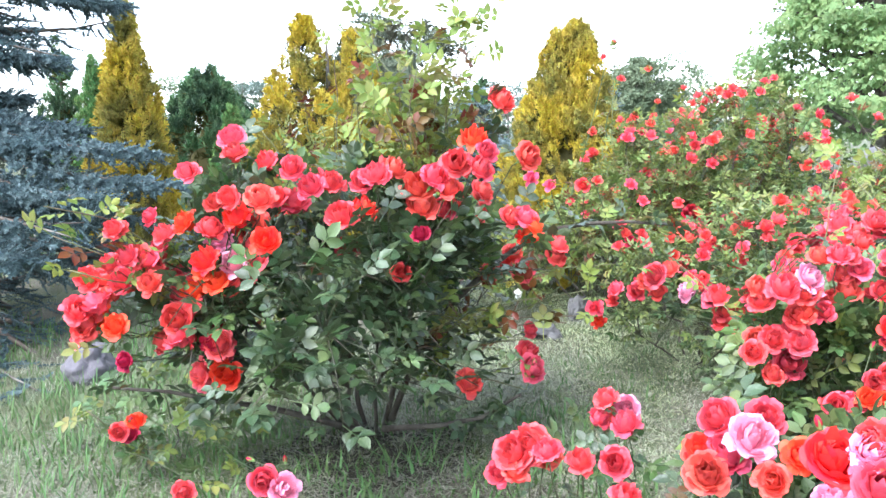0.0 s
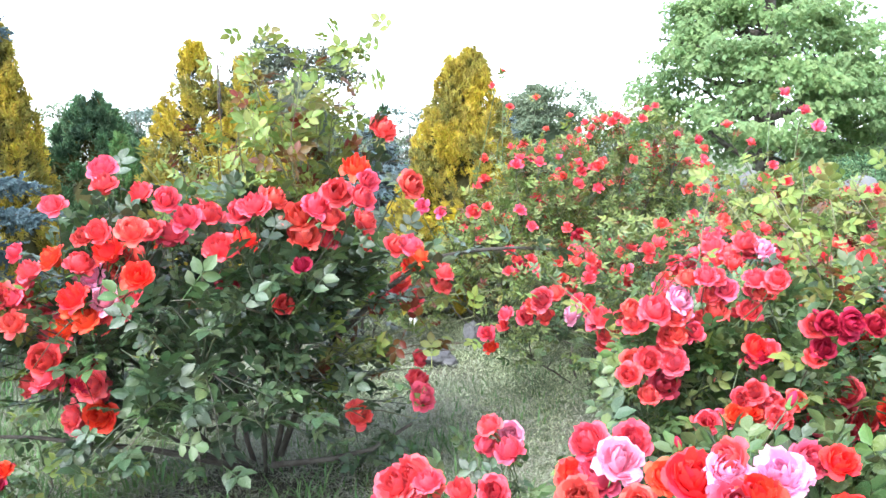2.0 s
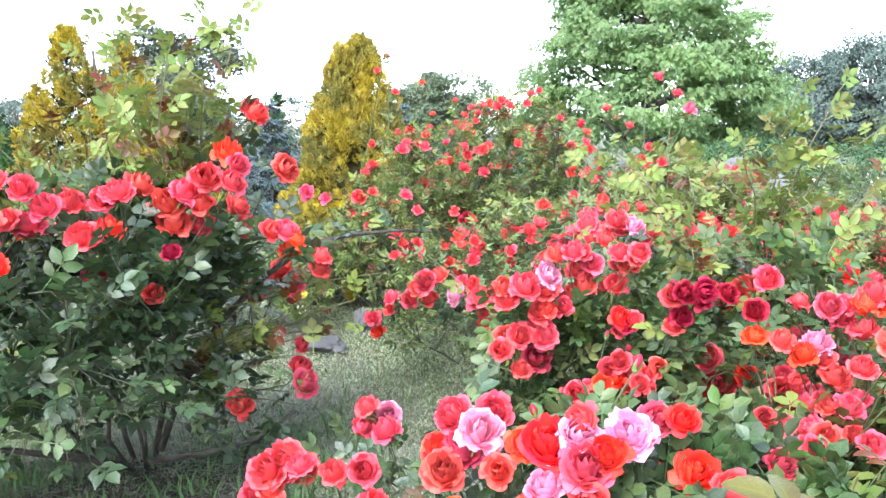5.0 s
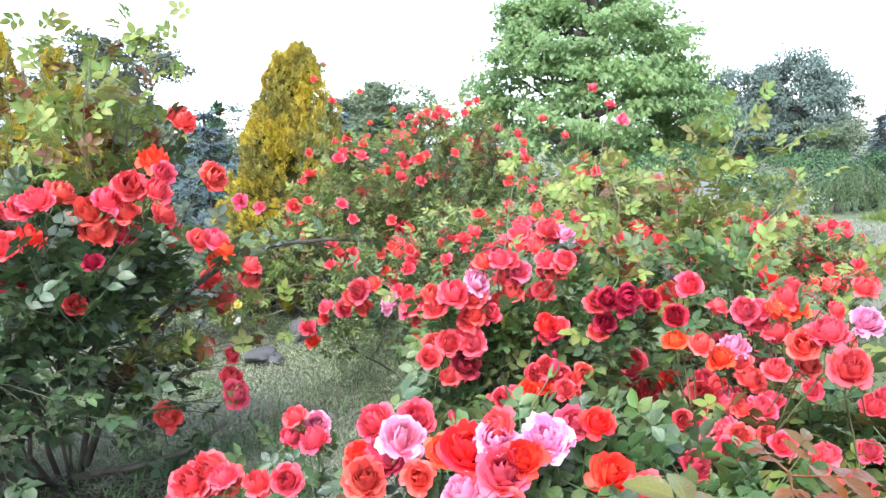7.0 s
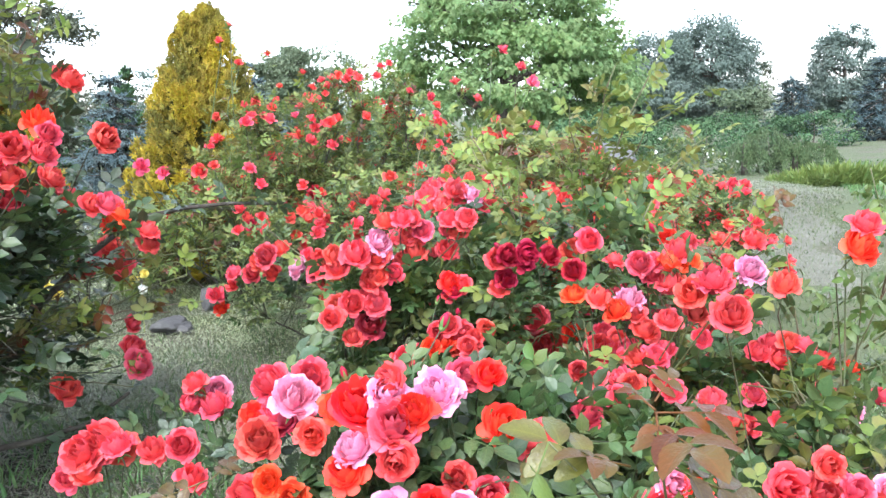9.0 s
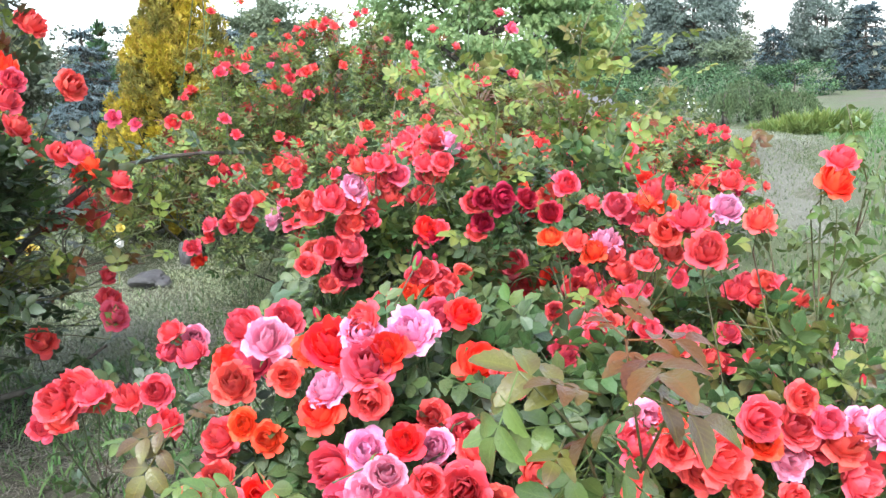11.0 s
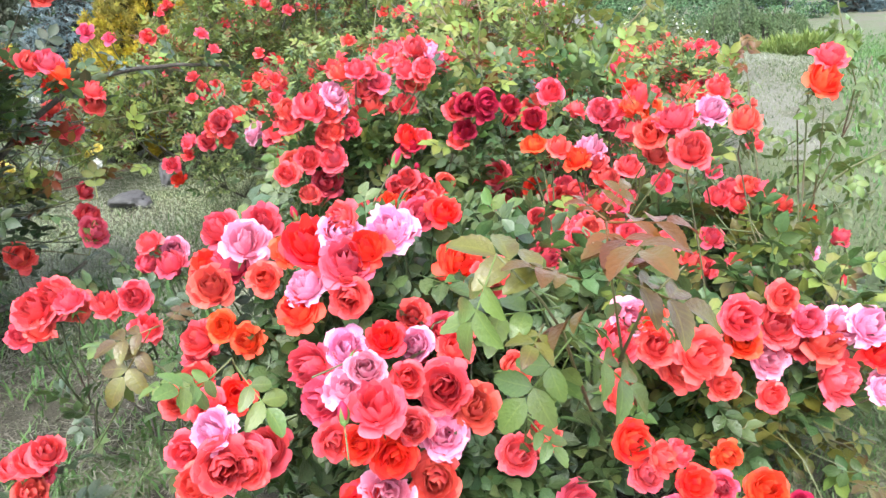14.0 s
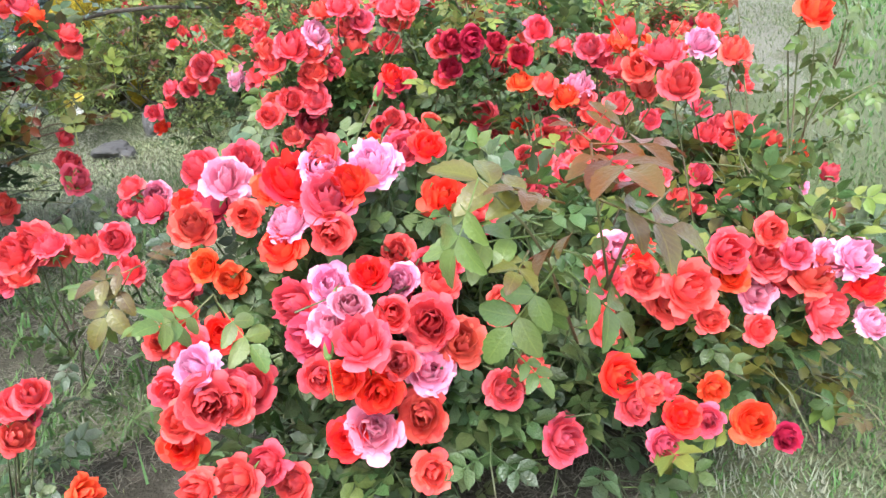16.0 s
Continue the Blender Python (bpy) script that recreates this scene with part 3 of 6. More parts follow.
# ---- roses ----
def bloom_mesh(name, seed, kind, n=34, cols=6, rows=4, wide=1.0):
    """A full quartered rose of radius about one: upright folded petals crowded in a few hearts, wrapped by cupped ones, and flared, ruffled petals outside."""
    r = random.Random(seed)
    g = Geo()
    turn0 = r.uniform(0, 6.28)
    hearts = [(0.15 * r.uniform(0.6, 1.3), turn0 + q * 2.094 + r.uniform(-0.4, 0.4)) for q in range(3)]
    for k in range(n):
        f = k / (n - 1)
        phi = k * 2.39996 + r.uniform(-0.35, 0.35)
        hr, ha = hearts[k % 3]
        pull = max(0.0, 1 - f / 0.45)
        hx, hy = hr * math.cos(ha) * pull, hr * math.sin(ha) * pull
        th = radians(12 + 82 * f ** 1.05 * wide) + r.uniform(-0.14, 0.14)
        size = (0.84 + 0.16 * f) * r.uniform(0.90, 1.08)
        rim_r, rim_z = size * math.sin(th), size * math.cos(th) * (0.84 - 0.06 * f) + r.uniform(-0.07, 0.04)
        mid_r, mid_z = rim_r * (1.12 - 0.40 * f * f) + 0.04, -0.24 + 0.46 * f * f
        half = (0.31 + 0.13 * f) * r.uniform(0.7, 1.2)
        roll = (-0.13 + 0.27 * f) * r.uniform(0.4, 1.4)
        amp, freq, ph = r.uniform(0.04, 0.10) * (1 + 0.5 * f), r.uniform(1.4, 3.2), r.uniform(0, 6.28)
        notch, skew = r.uniform(-0.02, 0.09), r.uniform(-0.10, 0.10)
        cn, sn, cp, sp = math.cos(th), math.sin(th), math.cos(phi), math.sin(phi)
        verts, faces = [], []
        for j in range(rows + 1):
            q = j / rows
            for i in range(cols + 1):
                u = math.sin(math.pi * (i / cols - 0.5))
                s = q * (1 - 0.30 * abs(u) ** 2.4 - notch * math.exp(-(u / 0.28) ** 2) + skew * u * q)
                a0, b0, c0 = (1 - s) ** 2, 2 * s * (1 - s), s * s
                rho = a0 * (0.10 + 0.08 * f) + b0 * mid_r + c0 * rim_r
                z = a0 * -0.44 + b0 * mid_z + c0 * rim_z
                curl = roll * max(0.0, (q - 0.6) / 0.4) ** 2
                wave = amp * q ** 2.5 * math.sin(ph + u * math.pi * freq)
                rho += curl + wave * cn
                z += -0.75 * curl + wave * sn
                bend = max(rho, 0.30)
                side = u * half * (0.30 + 0.70 * math.sin(math.pi * 0.5 * min(1.0, q * 1.25))) / bend
                rad, tan = rho - bend * (1 - math.cos(side)), bend * math.sin(side)
                verts.append((hx + rad * cp - tan * sp, hy + rad * sp + tan * cp, z))
        for j in range(rows):
            for i in range(cols):
                o = j * (cols + 1) + i
                faces.append((o, o + 1, o + cols + 2, o + cols + 1))
        g.add(verts, faces)
        g.uv.append(np.array([(i / cols, j / rows) for j in range(rows + 1) for i in range(cols + 1)]))
    g.tube([(0, 0, -0.5), (0, 0, -0.2), (0.02, 0, 0.0), (0.0, 0.02, 0.12)], [0.34, 0.30, 0.17, 0.03], 7)
    g.uv.append(np.full((28, 2), 0.2))
    top = np.percentile(np.hypot(*np.concatenate(g.v)[:, :2].T), 97)
    sx, sy = r.uniform(0.92, 1.06), r.uniform(0.92, 1.06)
    g.v = [v / top * np.array([sx, sy, r.uniform(1.0, 1.2)]) for v in [np.concatenate(g.v)]]
    return g.mesh(name, PETAL[kind])


def calyx_mesh():
    g = Geo()
    g.tube([(0, 0, -1.02), (0, 0, -0.95), (0, 0, -0.80), (0, 0, -0.70)], [0.05, 0.14, 0.17, 0.12], 7)
    for k in range(5):
        a0 = k * 2 * math.pi / 5
        c, s = math.cos(a0), math.sin(a0)
        pts = [(0.12, -0.10, -0.76), (0.12, 0.10, -0.76), (0.45, 0.09, -0.74), (0.45, -0.09, -0.74), (0.85, 0, -0.86)]
        g.add([(x * c - y * s, x * s + y * c, z) for x, y, z in pts], [(0, 1, 2, 3), (3, 2, 4)])
    return g.mesh("calyx", SEPAL)


CALYX = calyx_mesh()
FINE = {k: [bloom_mesh("bloom", 17 * i + ord(k), k, (40, 36, 31)[i % 3], 5, 4, (1.0, 0.92, 1.05)[i % 3]) for i in range(6 if k in "rop" else 3)] for k in "ropmd"}
COARSE = {k: [bloom_mesh("bloom", 5 * i + ord(k), k, 16, 4, 2, (1.0, 1.12)[i % 2]) for i in range(3)] for k in "ropmdwy"}


def bud_mesh():
    """A closed bud: pointed red petals held by five upright sepals."""
    g = Geo()
    g.tube([(0, 0, -0.2), (0, 0, 0.3), (0, 0, 0.9), (0, 0, 1.5), (0.05, 0, 1.9)], [0.3, 0.55, 0.6, 0.4, 0.08], 8)
    g.tube([(0, 0, -0.7), (0, 0, -0.45), (0, 0, -0.1), (0, 0, 0.1)], [0.12, 0.4, 0.5, 0.35], 8, 1)
    for k in range(5):
        a0 = k * 1.2566
        c, q = math.cos(a0), math.sin(a0)
        pts = [(0.45, -0.28, -0.1), (0.45, 0.28, -0.1), (0.68, 0.2, 0.6), (0.68, -0.2, 0.6), (0.62, 0, 1.5)]
        g.add([(px * c - py * q, px * q + py * c, pz) for px, py, pz in pts], [(0, 1, 2, 3), (3, 2, 4)], 1)
    return g.mesh("bud", [PETAL["d"], SEPAL])


BUD = bud_mesh()


def leaflet(length, width, fold, teeth=False):
    """Half-folded pointed leaf along +y with a droop, as a strip on each side of its midrib."""
    prof = [(0.0, 0.0), (0.28, 0.88), (0.64, 0.86), (1.0, 0.0)]
    v, f = [], []
    for s, w in prof:
        z = -0.22 * length * s * s
        v += [(-width * w, s * length, z + fold * width * w), (0, s * length, z), (width * w, s * length, z + fold * width * w)]
    if teeth:
        for i in (3, 6):
            v[i] = (v[i][0] * 1.08, v[i][1] + 0.04 * length, v[i][2])
            v[i + 2] = (v[i + 2][0] * 1.08, v[i + 2][1] + 0.04 * length, v[i + 2][2])
    for i in range(len(prof) - 1):
        o = 3 * i
        f += [(o, o + 1, o + 4, o + 3), (o + 1, o + 2, o + 5, o + 4)]
    return np.array(v), f


def toothed_leaflet(length, width, n=13):
    """A broad oval leaflet along +y with a saw-toothed edge, folded along its midrib, its tip and sides curling down."""
    v, f = [], []
    for i in range(n):
        s = i / (n - 1)
        w = width * math.sin(math.pi * s ** 0.85) ** 0.7 * (1.035 if i % 2 else 0.965)
        z = -0.34 * length * s ** 2.2
        y = s * length
        v += [(-w, y + (0.03 * length if i % 2 else 0), z + 0.30 * w), (0, y, z), (w, y + (0.03 * length if i % 2 else 0), z + 0.30 * w)]
    for i in range(n - 1):
        o = 3 * i
        f += [(o, o + 1, o + 4, o + 3), (o + 1, o + 2, o + 5, o + 4)]
    return np.array(v), f


def leaf_uv(n):
    return np.array([(0.5 * (i % 3), (i // 3) / (n // 3 - 1)) for i in range(n)])


def compound_leaf(pairs=2, rough=False, near=False):
    """A rose leaf of length about one: a stalk, a leaflet at its end and pairs at its sides."""
    g = Geo()
    g.add([(-0.011, 0, 0), (0.011, 0, 0), (0.009, 0.66, -0.01), (-0.009, 0.66, -0.01)], [(0, 1, 2, 3)])
    lv, lf = leaflet(0.37, 0.112, 0.35, not rough) if not near else toothed_leaflet(0.44, 0.130)
    if rough:
        lv = lv[[1, 3, 7, 5, 10]]
        lf = [(0, 2, 4, 1), (0, 3, 4, 2)]
    g.add(lv + np.array([0, 0.66 if not near else 0.70, 0]), lf)
    for i in range(pairs):
        at, size = 0.58 - 0.25 * i, 0.95 - 0.15 * i
        for side in (-1, 1):
            ang = side * radians(-62 + 6 * i)
            c, s = math.cos(ang), math.sin(ang)
            w = lv * size
            g.add(np.column_stack([w[:, 0] * c - w[:, 1] * s, w[:, 0] * s + w[:, 1] * c + at, w[:, 2]]), lf)
    one = leaf_uv(len(lv)) if not rough else np.array([(0.5, 0), (0, 0.45), (0.5, 0.45), (1, 0.45), (0.5, 1)])
    uv = np.concatenate([np.full((4, 2), 0.5)] + [one] * (1 + 2 * pairs))
    return np.concatenate(g.v), g.f, uv


LEAF_FINE, LEAF_ROUGH, LEAF_NEAR = compound_leaf(2), compound_leaf(2, True), compound_leaf(2, near=True)


def leaf_frames(P, out, rg, rise=0.1, flat=0.8):
    """Axes of leaves at P that grow towards out and turn their faces up and outwards."""
    k = len(P)
    Y = unit(unit(out) + rg.normal(0, 0.45, (k, 3)) + np.array([0, 0, rise]))
    N = unit(np.array([0, 0, flat]) + unit(out) * 0.45 + rg.normal(0, 0.46, (k, 3)))
    X = unit(np.cross(Y, N))
    return X, Y, np.cross(X, Y)


def bloom_radius(code, fine=True):
    wide = int(code[1:])
    if not fine:
        return min(wide, 74 + 0.35 * (wide - 74)) / 1900.0
    return (min(wide, 84 + 0.35 * (wide - 84)) * 0.9 + 14) / 1860.0


def place_bloom(bush, p, axis, code, rg, fine=True, calyx=True):
    size = bloom_radius(code, fine)
    pick = (FINE if fine else COARSE)[code[0]]
    turn = Vector(axis).to_track_quat("Z", "Y").to_matrix().to_4x4() @ Matrix.Rotation(rg.uniform(0, 6.28), 4, "Z")
    local = Matrix.Translation(Vector(p) - bush.location) @ turn @ Matrix.Scale(size, 4)
    ob = part("bloom", pick[rg.integers(len(pick))], bush, local=local)
    if calyx:
        part("calyx", CALYX, ob, local=Matrix.Identity(4))
    return ob


def rose_bush(x, y, blooms, label, seed, twigs=60, reach=0.5, low=0.25, high=0.8, leaf=0.105, mats=(LEAF,), canes=6, fine=True, shoots=(), crown=None, face=(0, -0.55, 0.05), tips=0.15, calyx=True, arms=(), fill=0.38, sprigs=(), young=LEAF_NEW, buds=4, stalk=1.0, per_bloom=2, sprig_leaf=0.92, cane_top=(0.45, 0.85), stem_bark=STEM, crowd=2, wood=0.62, fronds=()):
    """A rose bush rooted at (x, y): woody canes, thin stems to every bloom, leafy twigs that fill a dome, and bare or leafy long shoots."""
    rg = np.random.default_rng(seed)
    z = float(ground_z(x, y))
    root = np.array([x, y, z])
    bush = thing("rose_bush", x, y, z, label, "rose bush", "garden roses")
    cx = np.array(crown if crown is not None else (x, y))
    stems, joints, low_joints = Geo(), [], []
    for i in range(canes):
        a = 2 * math.pi * (i + rg.uniform(-0.3, 0.3)) / canes
        end = np.array([cx[0] + reach * 0.62 * math.cos(a), cx[1] + reach * 0.62 * math.sin(a), z + rg.uniform(*cane_top) * high])
        foot = root + np.array([0.05 * math.cos(a), 0.05 * math.sin(a), -0.01])
        pts = curve(foot, end, np.array([-0.02, 0.02, 0.03]) + rg.normal(0, 0.05, 3), 8)
        pts[1:-1] += rg.normal(0, 0.013, (6, 3))
        g = Geo()
        r0 = rg.uniform(0.006, 0.014) * (high / 0.9) * wood
        g.tube(pts, np.linspace(r0, r0 * 0.45, 8), 6)
        part("cane", g.mesh("cane", BARK), bush)
        joints.extend(pts[3:])
        low_joints.extend(pts[1:])
    joints, low_joints = np.array(joints), np.array(low_joints)
    leaf_p, leaf_o = [], []

    def stem(a0, b0, r0, r1, n=6, side=0.04):
        bow = rg.normal(0, side, 3) + np.array([0, 0, 0.03])
        pts = curve(a0, b0, bow, n)
        stems.tube(pts, np.linspace(r0, r1, n), 3)
        return pts

    def leaves(pts, count, start=0.3):
        for s in rg.uniform(start, 0.97, count):
            i = s * (len(pts) - 1)
            j = min(int(i), len(pts) - 2)
            p = pts[j] + (i - j) * (pts[j + 1] - pts[j])
            a = rg.uniform(0, 6.283)
            leaf_p.append(p)
            leaf_o.append(np.array([math.cos(a), math.sin(a), 0.0]) + 0.8 * unit(p - np.array([cx[0], cx[1], z + 0.3 * high])))

    extra, faces = [], []
    for bx, by, bz, code in blooms if fine else ():
        near = sum(math.dist((bx, by, bz), b[:3]) < 0.13 for b in blooms) - 1
        if near > crowd and rg.uniform() < fill:
            d = unit(rg.normal(0, 1, 3)) * int(code[1:]) / 1000 * np.array([0.95, 0.8, 0.75])
            extra.append((bx + d[0], by + abs(d[1]) * 0.8, bz - abs(d[2]) * 0.8, (code[0] if rg.uniform() < 0.5 else "r") + str(int(int(code[1:]) * 0.85))))
    for bx, by, bz, code in list(blooms) + extra:
        p = np.array([bx, by, bz])
        axis = unit(unit(p - np.array([cx[0], cx[1], z + 0.35 * high])) * 0.75 + np.array([0, 0, 0.42]) + np.array(face) * 1.3 + rg.normal(0, 0.36, 3))
        size = bloom_radius(code, fine)
        place_bloom(bush, p, axis, code, rg, fine, calyx)
        faces.append((p, axis, size))
        end = p - axis * size * 0.95
        near = joints[np.argmin(np.linalg.norm(joints - (end - np.array([0, 0, 0.18])), axis=1))]
        pts = curve(near, end, -axis * 0.055 + rg.normal(0, 0.018, 3) + np.array([0, 0, -0.03]), 6)
        pts[-2] = end - axis * 0.05 * min(1.0, np.linalg.norm(end - near) / 0.15)
        stems.tube(pts, np.linspace(0.0025, 0.0016, 6) * stalk, 3)
        leaves(pts, 6 if fine and twigs > 10 else per_bloom, 0.2)
    for i in range(twigs):
        a, q = rg.uniform(0, 6.283), rg.uniform(0, 1) ** 0.5
        h = low + (high - low) * rg.uniform(0, 1)
        dome = math.sqrt(max(0.05, 1 - ((h - low) / (high - low + 1e-6)) ** 2.4))
        end = np.array([cx[0] + reach * q * dome * math.cos(a), cx[1] + reach * q * dome * math.sin(a), z + h])
        near = low_joints[np.argmin(np.linalg.norm(low_joints - (end - np.array([0, 0, 0.10])), axis=1))]
        pts = stem(near, end, 0.003, 0.0014, 5, 0.03)
        leaves(pts, 5, 0.2)
    new_p, new_o, reds, near_p, near_o, near_red = [], [], [], [], [], []
    for sx, sy, sz, dx, dy, count in shoots:
        end = np.array([sx, sy, sz])
        near = joints[np.argmin(np.linalg.norm(joints - (end - np.array([dx * 0.5, dy * 0.5, 0.25])), axis=1))]
        pts = curve(near, end, np.array([-dx, -dy, 0]) * 0.2 + rg.normal(0, 0.03, 3), 9)
        pts[2:-1] += rg.normal(0, 0.006, (6, 3))
        g = Geo()
        g.tube(pts, np.linspace(0.0032, 0.0016, 9), 5)
        part("shoot", g.mesh("shoot", STEM_NEW), bush)
        for s in np.linspace(0.25, 1.0, count):
            i = s * 8
            j = min(int(i), 7)
            a = rg.uniform(0, 6.283)
            new_p.append(pts[j] + (i - j) * (pts[j + 1] - pts[j]))
            new_o.append(np.array([math.cos(a), math.sin(a), 0.1]))
            reds.append(rg.uniform() < tips)
    for pts in arms:
        g = Geo()
        g.tube(np.array(pts), np.linspace(0.013, 0.005, len(pts)), 6)
        part("cane", g.mesh("cane", BARK), bush, "long bare lying cane")
        leaves(np.array(pts), 16, 0.3)
    for pts, count, red in sprigs:
        pts = np.array(pts)
        g = Geo()
        g.tube(pts, np.linspace(0.0022, 0.0011, len(pts)), 5)
        part("shoot", g.mesh("shoot", STEM_NEW), bush)
        for k, s in enumerate(np.linspace(0.35, 1.0, count)):
            i = s * (len(pts) - 1)
            j = min(int(i), len(pts) - 2)
            a = k * 2.4 + rg.uniform(-0.4, 0.4)
            near_p.append(pts[j] + (i - j) * (pts[j + 1] - pts[j]))
            near_o.append(np.array([math.cos(a), math.sin(a), -0.25]))
            near_red.append(s > red)
    if fine and len(blooms) > 4:
        for k in range(buds):
            bx, by, bz, code = blooms[rg.integers(len(blooms))]
            tip = np.array([bx, by, bz]) + rg.normal(0, 0.04, 3) + np.array([0, 0.05, 0.02])
            axis = unit(rg.normal(0, 0.5, 3) + np.array([0, 0, 1.0]))
            stems.tube(curve(tip - axis * 0.07 + rg.normal(0, 0.01, 3), tip, (0, 0, 0), 4), np.linspace(0.0016, 0.0012, 4), 4)
            turn = Vector(axis).to_track_quat("Z", "Y").to_matrix().to_4x4()
            part("bud", BUD, bush, "closed red rose bud with green sepals", local=Matrix.Translation(Vector(tip) - bush.location) @ turn @ Matrix.Scale(rg.uniform(0.009, 0.014), 4))
    for foot, tip, tint in fronds:
        foot, tip = np.array(foot), np.array(tip)
        Y = unit(tip - foot)
        X = unit(np.cross(Y, np.array([0, -0.45, 1.0]) + rg.normal(0, 0.22, 3)))
        g = Geo()
        g.spread(LEAF_NEAR[0], LEAF_NEAR[1], X[None], Y[None], np.cross(X, Y)[None], foot[None], np.linalg.norm(tip - foot) / 1.0, LEAF_NEAR[2])
        g.tube(curve(foot, tip - Y * 0.35 * np.linalg.norm(tip - foot), (0, 0, 0), 4), np.linspace(0.0014, 0.0008, 4), 5)
        g.uv.append(np.full((20, 2), 0.5))
        part("leaf", g.mesh("leaf", {"g": LEAF_SPRIG, "o": LEAF_OLIVE, "b": LEAF_BRONZE}[tint]), bush, {"g": "glossy fresh green rose leaf", "o": "olive young rose leaf", "b": "bronze-red young rose leaf"}[tint])
    part("stemwork", stems.mesh("stemwork", stem_bark), bush, kind="stuff")
    leaf_p, leaf_o = np.array(leaf_p), np.array(leaf_o)
    if fine and faces:
        keep = np.ones(len(leaf_p), bool)
        for p, axis, size in faces:
            d = leaf_p + unit(leaf_o) * leaf * 0.5 - p
            along = d @ axis
            off = np.linalg.norm(d - along[:, None] * axis, axis=1)
            keep &= np.linalg.norm(d, axis=1) > size * 1.35
            keep &= ~((along > -size * 0.3) & (along < 0.16) & (off < size * 1.25 + 0.02))
        leaf_p, leaf_o = leaf_p[keep], leaf_o[keep]
    tv, tf, tuv = LEAF_FINE if fine else LEAF_ROUGH
    which = rg.choice(len(mats), len(leaf_p), p=[0.7, 0.3] if len(mats) == 2 else ([0.6, 0.25, 0.15] if len(mats) == 3 else None))
    for i, mat in enumerate(mats):
        sel = which == i
        if not sel.any():
            continue
        X, Y, Z = leaf_frames(leaf_p[sel], leaf_o[sel], rg)
        g = Geo()
        g.spread(tv, tf, X, Y, Z, leaf_p[sel], rg.uniform(0.7, 1.15, sel.sum()) * leaf, tuv)
        part("foliage", g.mesh("foliage", mat), bush, kind="stuff")
    for new_p, new_o, bronze, rise, big, (tv, tf, tuv) in ((new_p, new_o, reds, 0.35, 0.88 if fine else 1.0, (tv, tf, tuv)), (near_p, near_o, near_red, -0.30, sprig_leaf, LEAF_NEAR)):
        if not new_p:
            continue
        new_p, new_o = np.array(new_p), np.array(new_o)
        X, Y, Z = leaf_frames(new_p, new_o, rg, rise, 0.7)
        sc = rg.uniform(0.75, 1.1, len(new_p)) * leaf * big
        bronze = np.array(bronze)
        for sel, mat, lab in ((~bronze, young, "light green young leaves"), (bronze, LEAF_BRONZE, "bronze-red young leaves")):
            if sel.any():
                g = Geo()
                g.spread(tv, tf, X[sel], Y[sel], Z[sel], new_p[sel], sc[sel], tuv)
                part("young_foliage", g.mesh("young_foliage", mat), bush, lab, "stuff")
    return bush


# ---- the rose bed: places of the blooms (x, y, z, colour and width in mm) ----
OLD = [
    (-0.702, 2.293, 0.902, "r62"), (-0.658, 2.328, 0.884, "r57"), (-0.683, 2.473, 0.871, "o60"), (-0.770, 2.416, 0.817, "r74"),
    (-0.645, 2.291, 0.827, "r59"), (-0.828, 2.374, 0.756, "r81"), (-0.877, 2.390, 0.684, "r65"), (-0.756, 2.312, 0.705, "o63"),
    (-0.593, 2.448, 0.796, "p58"), (-0.450, 2.256, 0.827, "o61"), (-0.425, 2.303, 0.840, "r63"), (-0.395, 2.322, 0.845, "p71"),
    (-0.575, 2.391, 0.736, "r73"), (-0.646, 2.411, 0.921, "r57"), (-0.518, 2.474, 0.636, "d76"), (-0.519, 2.533, 0.568, "p78"),
    (-0.511, 2.365, 0.641, "d58"), (-0.604, 2.481, 0.623, "r48"), (-0.428, 2.427, 1.220, "p68"), (-0.394, 2.306, 1.174, "r61"),
    (-0.506, 2.242, 1.130, "p54"), (-0.341, 2.469, 1.144, "r66"), (-0.239, 2.298, 1.132, "r61"), (-0.408, 2.265, 1.058, "r55"),
    (-0.373, 2.371, 0.964, "r92"), (-0.397, 2.306, 1.000, "o78"), (-0.474, 2.309, 0.971, "r70"), (-0.455, 2.366, 0.937, "m64"),
    (-0.294, 2.164, 0.952, "o66"), (-0.365, 2.350, 0.872, "p88"), (-0.406, 2.276, 0.879, "m69"), (-0.474, 2.239, 0.892, "o73"),
]
